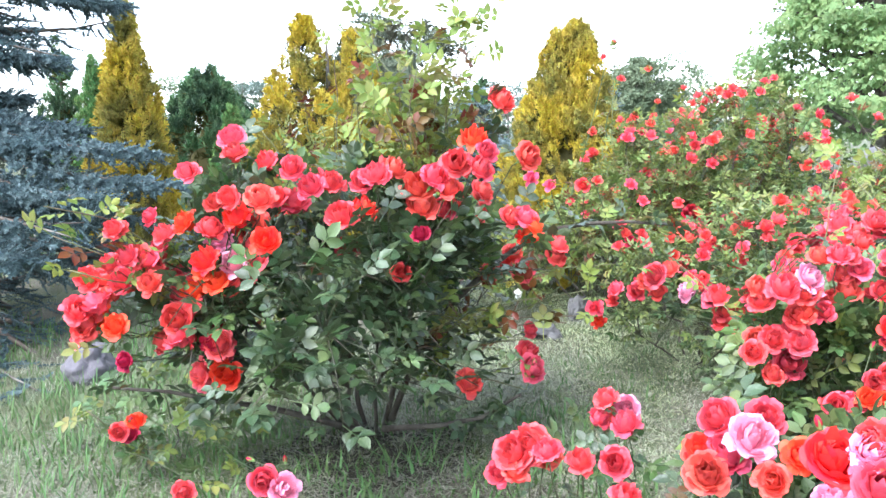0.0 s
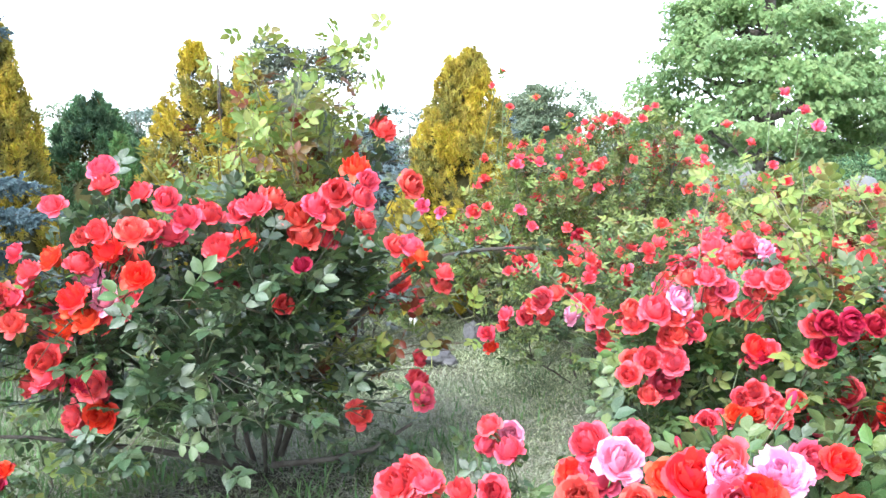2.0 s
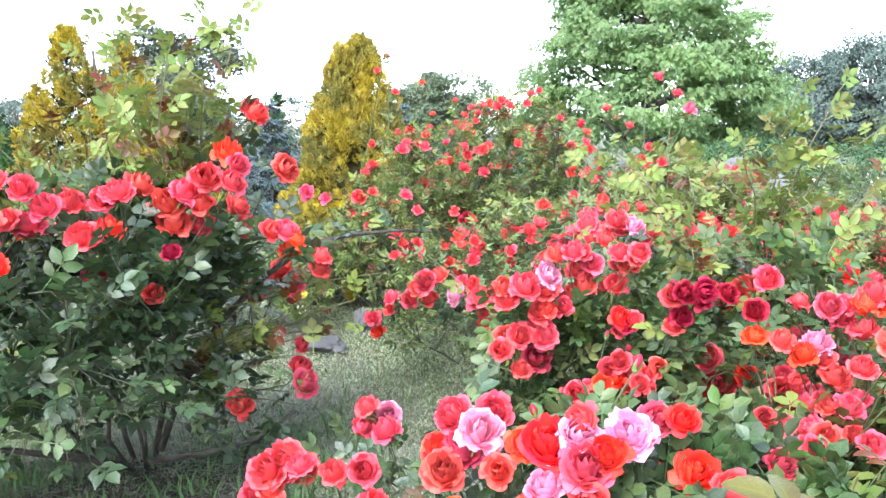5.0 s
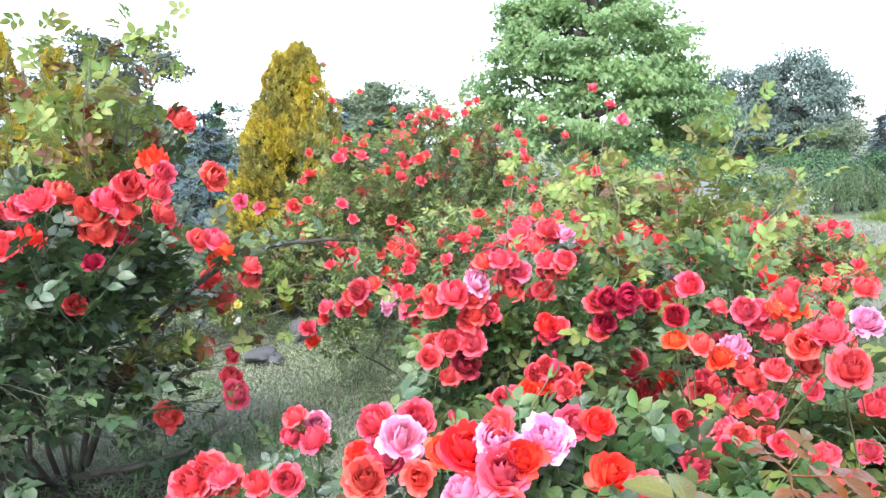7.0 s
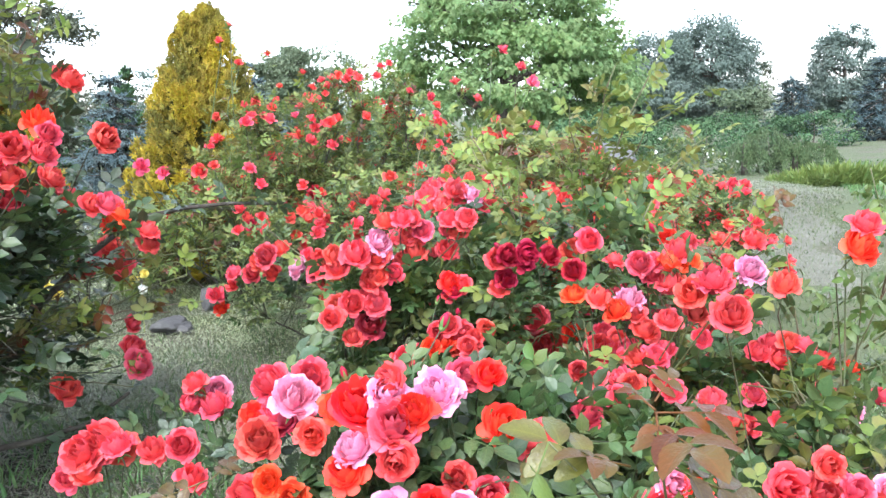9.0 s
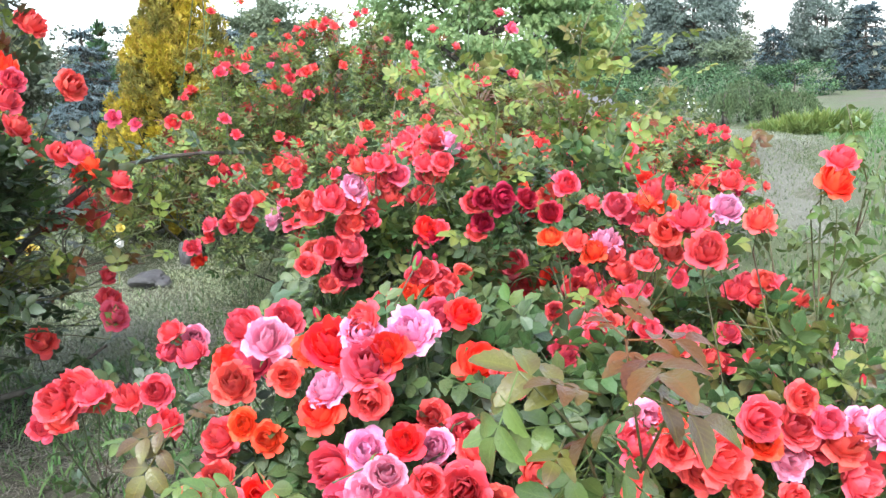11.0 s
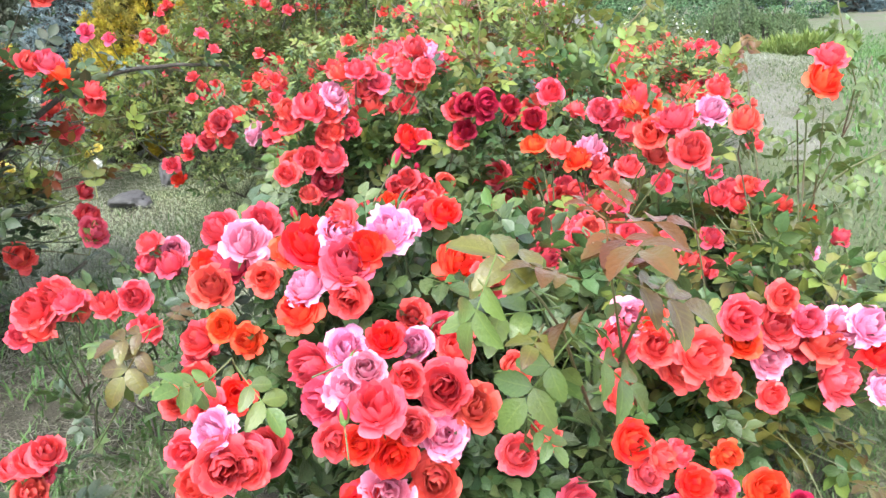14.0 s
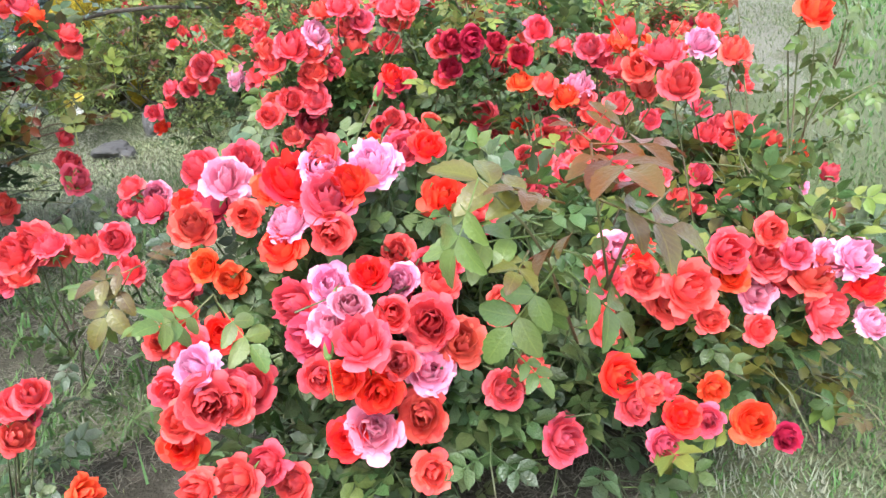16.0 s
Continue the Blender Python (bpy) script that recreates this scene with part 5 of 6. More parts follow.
# long bare canes of the old bush
OLD_ARMS = [
    [(-0.13, 2.82, 0.19), (-0.27, 2.71, 0.28), (-0.43, 2.65, 0.35), (-0.55, 2.59, 0.39), (-0.71, 2.58, 0.43), (-0.90, 2.58, 0.45)],
    [(-0.03, 2.83, 0.23), (0.06, 2.78, 0.45), (0.19, 2.75, 0.65), (0.34, 2.72, 0.79), (0.49, 2.71, 0.89), (0.64, 2.71, 0.91), (0.78, 2.73, 0.91), (0.94, 2.78, 0.89)],
    [(-0.06, 2.82, 0.20), (0.14, 2.75, 0.23), (0.28, 2.70, 0.27), (0.41, 2.66, 0.36)],
]


BUSHES = {
    "OLD": (-0.12, 2.92),
    "LOW": (-0.82, 2.75),
    "FRONT": (0.85, 1.30),
    "FRONT_EAST": (1.50, 1.22),
    "FRONT_WEST": (0.50, 1.80),
    "CORNER": (0.15, 1.50),
    "MID": (1.08, 2.08),
    "MID_BACK": (1.45, 2.55),
    "MID_EAST": (1.65, 1.95),
    "EAST": (2.10, 2.55),
    "BACK": (1.75, 3.10),
    "EAST_FAR": (2.35, 1.75),
}
x, y = BUSHES["OLD"]
rose_bush(x, y, OLD + OLD_B + OLD_C + dome_blooms(-0.1, 2.95, 0.98, 0.55, 22, 30, "rrrop", 0.6, (62, 80)), "tall old rose bush with bare woody base and coral-red blooms", 1, 260, 0.62, 0.27, 1.0, 0.130, (LEAF_DARK, LEAF), 8, wood=0.7, cane_top=(0.45, 0.75), stem_bark=STEM_OLD, crowd=1, fill=0.4, crown=(-0.22, 2.62), shoots=OLD_SHOOTS, tips=0.2, arms=OLD_ARMS)
rose_bush(-0.35, 3.55, [], "leafy rose bush with bronze young shoots behind the old bush", 2, 38, 0.5, 0.3, 0.95, 0.11, (LEAF_MID, LEAF_NEW, LEAF_BRONZE), 7, fine=False, shoots=BACK_SHOOTS, tips=0.3)
x, y = BUSHES["LOW"]
rose_bush(x, y, LOW, "low straggling rose with few red blooms in the grass", 3, 14, 0.35, 0.10, 0.30, 0.10, (LEAF, LEAF_NEW), 4)
x, y = BUSHES["FRONT"]
rose_bush(x, y, FRONT + FRONT_B + FRONT_C, "dense floribunda rose bush with crowded coral, pink and orange blooms", 4, 250, 0.44, 0.04, 0.58, 0.11, (LEAF, LEAF_DARK, LEAF_FRESH), 9, crown=(0.95, 1.26), sprigs=FRONT_SPRIGS, fronds=FRONT_FRONDS, young=LEAF_SPRIG, tips=0.6, face=(-0.15, -0.8, 0.15), fill=0.12)
x, y = BUSHES["FRONT_EAST"]
rose_bush(x, y, FRONT_EAST + FRONT_EAST_B + FRONT_EAST_C + dome_blooms(1.38, 1.5, 0.52, 0.36, 22, 35, "rrropp") + dome_blooms(1.42, 1.25, 0.55, 0.36, 16, 36, "rrrrop", 0.6, (28, 42)), "spreading rose bush with coral and mauve bloom clusters", 5, 190, 0.47, 0.04, 0.54, 0.11, (LEAF, LEAF_NEW, LEAF_OLIVE), 8, stem_bark=STEM_NEW, sprigs=EAST_SPRIGS, young=LEAF_SPRIG, sprig_leaf=0.56, tips=0.06, face=(-0.25, -0.7, 0.15), fill=0.15)
x, y = BUSHES["FRONT_WEST"]
rose_bush(x, y, FRONT_WEST, "small rose bush with red clusters beside the grass path", 6, 5, 0.20, 0.12, 0.38, 0.10, (LEAF, LEAF_DARK), 5, face=(-0.1, -0.7, 0.1), buds=0)
x, y = BUSHES["CORNER"]
rose_bush(x, y, CORNER, "low rose with a few red blooms at the bed's edge", 7, 5, 0.25, 0.08, 0.26, 0.10, (LEAF, LEAF_DARK), 4, face=(0, -0.3, 0.1), buds=0)
x, y = BUSHES["MID"]
rose_bush(x, y, MID + MID_B, "rose bush with coral-red clusters overhanging the grass", 8, 150, 0.42, 0.10, 0.70, 0.105, (LEAF, LEAF_FRESH, LEAF_NEW), 8, crown=(1.26, 2.10), shoots=MID_SHOOTS, tips=0.2, crowd=1, fill=0.85)
x, y = BUSHES["MID_BACK"]
rose_bush(x, y, MID_BACK + dome_blooms(x, y, 0.62, 0.45, 30, 34, "rrrrp"), "rose bush with coral-red blooms in the middle of the bed", 12, 110, 0.48, 0.08, 0.70, 0.10, (LEAF, LEAF_DARK, LEAF_NEW), 7, crowd=1, fill=0.8)
x, y = BUSHES["MID_EAST"]
rose_bush(x, y, MID_EAST + dome_blooms(x + 0.1, y + 0.2, 0.62, 0.45, 28, 31) + dome_blooms(1.62, 1.72, 0.50, 0.32, 24, 38, "rrrrpd", 0.5, (44, 60)), "rose bush with red and dark crimson wilting blooms", 9, 140, 0.48, 0.12, 0.74, 0.105, (LEAF, LEAF_NEW, LEAF_FRESH), 8, tips=0.12, shoots=TALL_SHOOTS, crowd=1, fill=0.8)
x, y = BUSHES["EAST"]
rose_bush(x, y, EAST + dome_blooms(x, y, 0.56, 0.5, 54, 32), "rose bush covered in red blooms", 10, 70, 0.5, 0.12, 0.52, 0.105, (LEAF, LEAF_DARK), 7, crowd=1, fill=0.7)
x, y = BUSHES["BACK"]
rose_bush(x, y, BACK + dome_blooms(x, y, 0.66, 0.5, 46, 33, "rrrpp"), "rose bush with pink and coral blooms", 11, 70, 0.52, 0.12, 0.62, 0.105, (LEAF, LEAF_DARK, LEAF_NEW), 7, fine=False)

# bushes further back: x, y, height, reach, blooms
FAR_BED = [
    (1.34, 4.54, 0.70, 0.55, 14),
    (1.85, 5.01, 0.69, 0.60, 18),
    (2.27, 5.10, 0.80, 0.65, 24),
    (1.65, 4.00, 0.60, 0.60, 20),
    (1.81, 3.63, 0.66, 0.55, 20),
    (1.24, 3.49, 0.58, 0.50, 16),
    (2.24, 3.91, 0.58, 0.60, 18),
    (2.53, 4.79, 0.71, 0.60, 14),
    (3.03, 4.62, 0.58, 0.60, 10),
    (2.98, 3.99, 0.50, 0.55, 14),
    (2.98, 3.46, 0.57, 0.45, 40),
    (3.07, 3.21, 0.51, 0.42, 45),
    (2.38, 2.90, 0.56, 0.50, 30),
    (2.06, 2.90, 0.59, 0.50, 22),
    (2.76, 2.88, 0.47, 0.40, 36),
    (2.78, 3.09, 0.49, 0.40, 30),
    (1.10, 4.91, 0.53, 0.50, 7),
]
for i, (x, y, h, r, count) in enumerate(FAR_BED):
    rose_bush(x, y, dome_blooms(x, y, h, r, int(count * 1.75), 50 + i, "rrrrrd" if i % 3 else "rrrpd"), "rose bush with small bright red blooms in the bed", 60 + i, 130, r, 0.12, h * 1.04, 0.090, (LEAF_MID, LEAF_NEW, LEAF_BRONZE) if i % 3 == 0 else (LEAF_MID, LEAF), 6, fine=False, calyx=False)
CLIMB_ROOTS = [(1.02, 4.33, 0.68, 0), (1.43, 4.63, 1.02, 40), (2.02, 5.06, 1.16, 60), (2.57, 4.14, 0.80, 36), (0.83, 4.89, 0.5, 0)]
for k, (x, y, h, more) in enumerate(CLIMB_ROOTS):
    own = [b for b in CLIMB if min(range(5), key=lambda q: math.hypot(b[0] - CLIMB_ROOTS[q][0], b[1] - CLIMB_ROOTS[q][1])) == k]
    own += dome_blooms(x, y, h, 0.52, more, 170 + k, "rrrrrp", 0.5, (50, 66))
    rose_bush(x, y, own, "tall climbing rose with long arching shoots and scattered red blooms", 90 + k, int(200 * h), 0.50, 0.15, h, 0.092, (LEAF_MID, LEAF_NEW, LEAF_BRONZE), 9, cane_top=(0.5, 0.85), fine=False, calyx=False, stalk=1.6, per_bloom=9)
for k, (x, y) in enumerate([(6.3, 7.3), (6.9, 7.7), (5.7, 7.6)]):
    rose_bush(x, y, dome_blooms(x, y, 0.55, 0.45, 12, 120 + k, "w", 0.3, (26, 40)), "bush with small white roses beyond the bed", 130 + k, 60, 0.45, 0.1, 0.55, 0.10, (LEAF, LEAF_NEW), 6, fine=False, calyx=False)
x, y = -3.07, 6.29
rose_bush(x, y, dome_blooms(x, y, 0.95, 0.35, 12, 150, "p", 0.5), "distant rose bush with pink blooms behind the spruce", 151, 40, 0.35, 0.1, 0.9, 0.09, (LEAF, LEAF_DARK), 5, fine=False, calyx=False)
x, y = 0.30, 4.45
rose_bush(x, y, dome_blooms(x, y, 0.55, 0.4, 11, 140, "wy", 0.3, (35, 50)), "bush with a few small pale yellow roses", 141, 115, 0.5, 0.06, 0.58, 0.10, (LEAF_MID, LEAF), 7, fine=False, calyx=False)
x, y = 1.20, 4.55
rose_bush(x, y, [], "leafy rose bush without blooms, arching light green leaves", 142, 70, 0.5, 0.2, 0.85, 0.11, (LEAF_MID, LEAF_NEW), 7, fine=False)


# ---- conifers ----
def spray_template(lobes=5):
    """A flat fan of scale-leaf twigs, one long, along +y."""
    v, f = [], []

    def blade(x0, y0, x1, y1, w):
        dx, dy = x1 - x0, y1 - y0
        n = math.hypot(dx, dy)
        px, py = -dy / n * w, dx / n * w
        o = len(v)
        mx, my = x0 + 0.55 * dx, y0 + 0.55 * dy
        v.extend([(x0, y0, 0), (mx + px, my + py, 0.05), (x1, y1, -0.04), (mx - px, my - py, 0.05)])
        f.append((o, o + 1, o + 2, o + 3))

    blade(0, 0, 0, 1, 0.10)
    for i in range(lobes):
        s = 0.15 + 0.6 * i / lobes
        for side in (-1, 1):
            blade(0, s, side * (0.42 - 0.22 * s), s + 0.36, 0.085)
    return np.array(v), f


SPRAY = spray_template(2)
SPRAY_ROUGH = spray_template(1)


def thuja(x, y, height, radius, mat, inner, seed, label, count=2600, size=0.11, tops=((0, 0, 1.0),), group="golden thujas", category="conifer", template=SPRAY):
    """An upright conifer of pointed outline: trunk, inner sprays and core coloured dark as shade, and thousands of
    upswept sprays in uneven bunches.
    """
    rg = np.random.default_rng(seed)
    z = float(ground_z(x, y))
    tree = thing("thuja", x, y, z, label, category, group)
    g = Geo()
    g.tube(curve((x, y, z - 0.05), (x, y, z + height * 0.9), (0, 0, 0), 5), np.linspace(0.05, 0.01, 5), 7)
    part("trunk", g.mesh("trunk", TRUNK), tree)
    shell, core = [], []
    for tx, ty, tall in tops:
        each = 46
        k = int(count * tall / sum(t[2] for t in tops) / each)
        h = np.sort(rg.uniform(0.0, 1.0, k) ** 1.3) * 0.97
        a = np.arange(k) * 2.39996 + rg.uniform(-0.5, 0.5, k)
        r = radius * np.minimum(1.0, 0.82 + h * 1.2) * (1 - h) ** 0.92 * rg.uniform(0.80, 1.10, k) * (0.85 if len(tops) > 1 else 1)
        long = height * tall * rg.uniform(0.12, 0.21, k) * (1 - 0.55 * h)
        o = np.stack([np.cos(a), np.sin(a), np.zeros(k)], 1)
        axis = unit(o * 0.38 * (1 - 0.6 * h)[:, None] + np.array([0, 0, 1.0]) + rg.normal(0, 0.10, (k, 3)))
        tip = np.stack([x + tx * radius + r * np.cos(a), y + ty * radius + r * np.sin(a), z + 0.06 + h * height * tall * 0.96 + long * 0.4], 1)
        foot = tip - axis * long[:, None]
        q = rg.uniform(0, 1, (k, each)) ** 0.8
        turn = rg.uniform(0, 6.283, (k, each))
        wide = long[:, None] * 0.25 * np.sin(math.pi * (0.12 + 0.86 * q)) ** 0.8
        side = unit(np.cross(axis, [0.31, 0.17, 0.0]))
        other = np.cross(axis, side)
        ring = np.cos(turn)[..., None] * side[:, None, :] + np.sin(turn)[..., None] * other[:, None, :]
        p = foot[:, None, :] + axis[:, None, :] * (long[:, None] * q)[..., None] + ring * wide[..., None]
        d = ring * 0.35 + axis[:, None, :] * 0.8 + o[:, None, :] * 0.2
        shell.append((p.reshape(-1, 3), d.reshape(-1, 3)))
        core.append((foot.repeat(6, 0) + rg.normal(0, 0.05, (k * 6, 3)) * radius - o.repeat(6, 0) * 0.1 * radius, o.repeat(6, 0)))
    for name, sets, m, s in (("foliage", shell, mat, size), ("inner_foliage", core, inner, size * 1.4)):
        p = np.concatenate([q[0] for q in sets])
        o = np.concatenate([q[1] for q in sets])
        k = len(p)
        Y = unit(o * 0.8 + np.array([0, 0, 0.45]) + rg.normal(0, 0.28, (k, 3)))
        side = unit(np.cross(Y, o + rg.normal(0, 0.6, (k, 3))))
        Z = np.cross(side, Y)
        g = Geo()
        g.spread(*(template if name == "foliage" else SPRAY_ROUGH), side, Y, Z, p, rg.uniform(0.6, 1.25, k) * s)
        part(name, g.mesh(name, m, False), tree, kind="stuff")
    # dark solid added inside, so gaps between the sprays look shaded
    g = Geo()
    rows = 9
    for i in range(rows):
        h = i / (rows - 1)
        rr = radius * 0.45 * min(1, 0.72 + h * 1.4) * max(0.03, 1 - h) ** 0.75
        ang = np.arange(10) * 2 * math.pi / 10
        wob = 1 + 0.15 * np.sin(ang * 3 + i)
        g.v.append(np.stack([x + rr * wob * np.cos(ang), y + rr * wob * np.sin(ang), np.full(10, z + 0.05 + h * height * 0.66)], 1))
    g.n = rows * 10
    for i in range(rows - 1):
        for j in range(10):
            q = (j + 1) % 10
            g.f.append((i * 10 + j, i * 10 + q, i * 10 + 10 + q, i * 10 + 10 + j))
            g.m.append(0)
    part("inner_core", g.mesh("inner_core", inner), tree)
    return tree


thuja(1.42, 7.70, 1.92, 0.84, GOLD, THUJA_SHADE, 21, "golden-yellow thuja with two close tops", 14000, 0.078, tops=((-0.12, 0, 0.93), (0.10, 0.1, 1.0)))
thuja(-0.72, 7.15, 1.95, 0.92, GOLD, THUJA_SHADE, 22, "golden-yellow thuja with two tops", 10000, 0.074, tops=((-0.20, 0, 1.0), (0.22, 0.1, 0.93)))
thuja(-2.27, 6.75, 2.12, 0.45, GOLD, THUJA_SHADE, 23, "slender golden-yellow thuja behind the blue spruce", 8000, 0.072)
thuja(-2.18, 8.75, 1.76, 1.15, DEEP, THUJA_SHADE, 24, "broad dark green conifer", 8500, 0.105, group="green conifers")
thuja(-3.25, 7.8, 2.0, 0.42, DEEP, THUJA_SHADE, 25, "dark green columnar thuja", 4500, 0.065, group="green conifers")
thuja(-2.82, 7.5, 1.75, 0.44, THUJA, THUJA_SHADE, 26, "fresh green thuja beside the golden one", 4500, 0.065, group="green conifers")
thuja(-1.72, 7.9, 1.25, 0.42, THUJA, THUJA_SHADE, 27, "low fresh green thuja", 3000, 0.065, group="green conifers")
thuja(0.72, 4.95, 0.55, 0.36, GOLD, THUJA_SHADE, 28, "low golden dwarf conifer behind the roses", 2400, 0.045)
thuja(1.6, 24.0, 2.8, 0.42, DEEP, THUJA_SHADE, 29, "distant narrow dark cypress", 900, 0.3, group="green conifers", template=SPRAY_ROUGH)


def shoot_template(n=20, length=1.0, needle=0.17):
    """A spruce shoot along +y bristling with needles."""
    r = random.Random(5)
    v, f = [], []
    for i in range(n):
        s = i / n * length
        a = i * 2.4 + r.uniform(-0.2, 0.2)
        w = 0.062
        d = np.array([math.cos(a) * 0.85, 0.5, math.sin(a) * 0.85])
        t = np.array([-math.sin(a), 0, math.cos(a)]) * w
        p = np.array([0, s, 0])
        o = len(v)
        v += [tuple(p - t), tuple(p + t), tuple(p + d * needle * (1.1 - 0.4 * s))]
        f.append((o, o + 1, o + 2))
    o = len(v)
    for y0, r0 in ((0.0, 0.03), (0.5, 0.04), (1.0, 0.015)):
        v += [(r0 * math.cos(k * 2.0944), y0 * length, r0 * math.sin(k * 2.0944)) for k in range(3)]
    for i in range(2):
        for k in range(3):
            q = (k + 1) % 3
            f.append((o + i * 3 + k, o + i * 3 + q, o + i * 3 + 3 + q, o + i * 3 + 3 + k))
    return np.array(v), f


SHOOT = shoot_template(18, 1.0, 0.20)
SHOOT_ROUGH = shoot_template(9, 1.0, 0.3)


def spruce(x, y, height, radius, seed, label, tiers=13, per_tier=9, shoot=0.13, template=SHOOT, bare=0.05, density=1.0, mat=BLUE, skip=(9, 9), boughs=()):
    """A spruce: trunk, whorls of drooping limbs, needle shoots along both sides of every limb and its side twigs, and
    inner shoots coloured dark as shade.
    """
    rg = np.random.default_rng(seed)
    z = float(ground_z(x, y))
    tree = thing("spruce", x, y, z, label, "spruce", "blue spruces")
    g = Geo()
    g.tube(curve((x, y, z - 0.05), (x, y, z + height), (0, 0, 0), 8), np.linspace(0.035 * height, 0.01, 8), 8)
    part("trunk", g.mesh("trunk", TRUNK), tree)
    P, D, inner = [], [], []
    for i in range(tiers):
        q = i / (tiers - 1)
        h = height * (bare + (0.97 - bare) * q)
        if skip[0] < h < skip[1]:
            continue
        for j in range(per_tier):
            a = 2 * math.pi * (j + rg.uniform(-0.35, 0.35)) / per_tier + i * 0.7
            reach = radius * (1 - q) ** 0.8 * rg.uniform(0.75, 1.12) + 0.06 * height * 0.3
            d = np.array([math.cos(a), math.sin(a), 0])
            s0 = np.array([x, y, z + h])
            end = s0 + d * reach + np.array([0, 0, reach * rg.uniform(-0.42, -0.02)])
            pts = curve(s0, end, np.array([0, 0, reach * rg.uniform(-0.12, 0.04)]), 6)
            limb = Geo()
            limb.tube(pts, np.linspace(0.012 * height ** 0.6, 0.003, 6), 5)
            part("limb", limb.mesh("limb", TRUNK), tree)
            perp = np.cross(d, [0, 0, 1])
            k = max(4, int(reach / shoot * 6.5 * density))
            for s in rg.uniform(0.18, 1.0, k):
                u = s * 5
                m = min(int(u), 4)
                p = pts[m] + (u - m) * (pts[m + 1] - pts[m])
                side = rg.choice([-1, 1])
                twig = reach * 0.34 * (1.1 - s) + 0.03
                t = unit(d * rg.uniform(0.4, 0.9) + perp * side * rg.uniform(0.3, 1.0) + np.array([0, 0, rg.uniform(-0.75, 0.12)]))
                for e in np.arange(0, twig, shoot * 0.55):
                    P.append(p + t * e)
                    D.append(t + rg.normal(0, 0.32, 3) + np.array([0, 0, 0.05]))
                # shoots near the trunk get the dark shade colour
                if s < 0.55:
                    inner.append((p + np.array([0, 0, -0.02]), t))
    for tip in boughs:
        tip = np.array(tip)
        flat = np.array([tip[0] - x, tip[1] - y, 0])
        reach = np.linalg.norm(flat)
        d = flat / reach
        perp = np.cross(d, [0, 0, 1])
        s0 = np.array([x, y, tip[2] + 0.22 * reach])
        pts = curve(s0, tip, np.array([0, 0, -0.05 * reach]), 8)
        limb = Geo()
        limb.tube(pts, np.linspace(0.022, 0.004, 8), 5)
        part("limb", limb.mesh("limb", TRUNK), tree)
        for s in np.linspace(0.40, 1.0, 30):
            u = s * 7
            m = min(int(u), 6)
            p = pts[m] + (u - m) * (pts[m + 1] - pts[m])
            for side in (-1, 1):
                twig = (0.26 * (1.05 - s) ** 0.7 + 0.05) * rg.uniform(0.7, 1.1)
                t = unit(d * 0.75 + perp * side * rg.uniform(0.5, 1.0) + np.array([0, 0, rg.uniform(-0.45, 0.0)]))
                for e in np.arange(0, twig, shoot * 0.5):
                    q = p + t * e + np.array([0, 0, -0.35 * e * e])
                    P.append(q)
                    D.append(t + rg.normal(0, 0.3, 3) + np.array([0, 0, 0.12]))
                    if rg.uniform() < 0.6:
                        P.append(q)
                        D.append(t * 0.4 + perp * rg.choice([-1, 1]) * 0.7 + np.array([0, 0, rg.uniform(-0.6, 0.3)]))
    P, D = np.array(P), unit(np.array(D))
    for name, pp, dd, m, sc in (("needles", P, D, mat, shoot), ("inner_needles", np.array([q[0] for q in inner]), unit(np.array([q[1] for q in inner])), BLUE_SHADE, shoot * 1.5)):
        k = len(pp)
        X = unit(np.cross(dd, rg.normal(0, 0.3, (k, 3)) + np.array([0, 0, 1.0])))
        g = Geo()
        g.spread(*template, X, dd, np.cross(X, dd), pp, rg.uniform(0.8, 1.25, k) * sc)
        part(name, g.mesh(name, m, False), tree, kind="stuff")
    return tree


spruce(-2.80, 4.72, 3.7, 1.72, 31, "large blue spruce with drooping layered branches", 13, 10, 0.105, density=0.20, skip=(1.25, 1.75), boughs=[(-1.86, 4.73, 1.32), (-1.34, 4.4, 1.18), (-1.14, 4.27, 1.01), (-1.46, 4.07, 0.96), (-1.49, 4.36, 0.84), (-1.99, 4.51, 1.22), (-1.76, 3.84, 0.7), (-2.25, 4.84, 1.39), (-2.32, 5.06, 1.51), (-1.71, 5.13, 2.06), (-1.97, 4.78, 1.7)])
spruce(0.75, 11.0, 1.75, 0.95, 32, "low silvery blue spruce", 10, 9, 0.13, SHOOT_ROUGH, density=0.45, mat=SILVER)
spruce(2.45, 11.3, 1.95, 0.95, 33, "blue spruce behind the golden thuja", 11, 9, 0.13, SHOOT_ROUGH, density=0.45, mat=SILVER)
spruce(20.4, 19.2, 1.7, 1.1, 34, "distant blue spruce beyond the lawn", 9, 8, 0.28, SHOOT_ROUGH, density=0.4)
spruce(18.4, 14.4, 2.0, 1.3, 35, "distant blue spruce at the lawn's edge", 9, 8, 0.28, SHOOT_ROUGH, density=0.4)


# ---- broadleaved trees ----
LEAF_CARD = (np.array([(0, 0, 0), (-0.40, 0.45, 0.14), (0, 1, -0.08), (0.40, 0.45, 0.14)]), [(0, 2, 1), (0, 3, 2)])


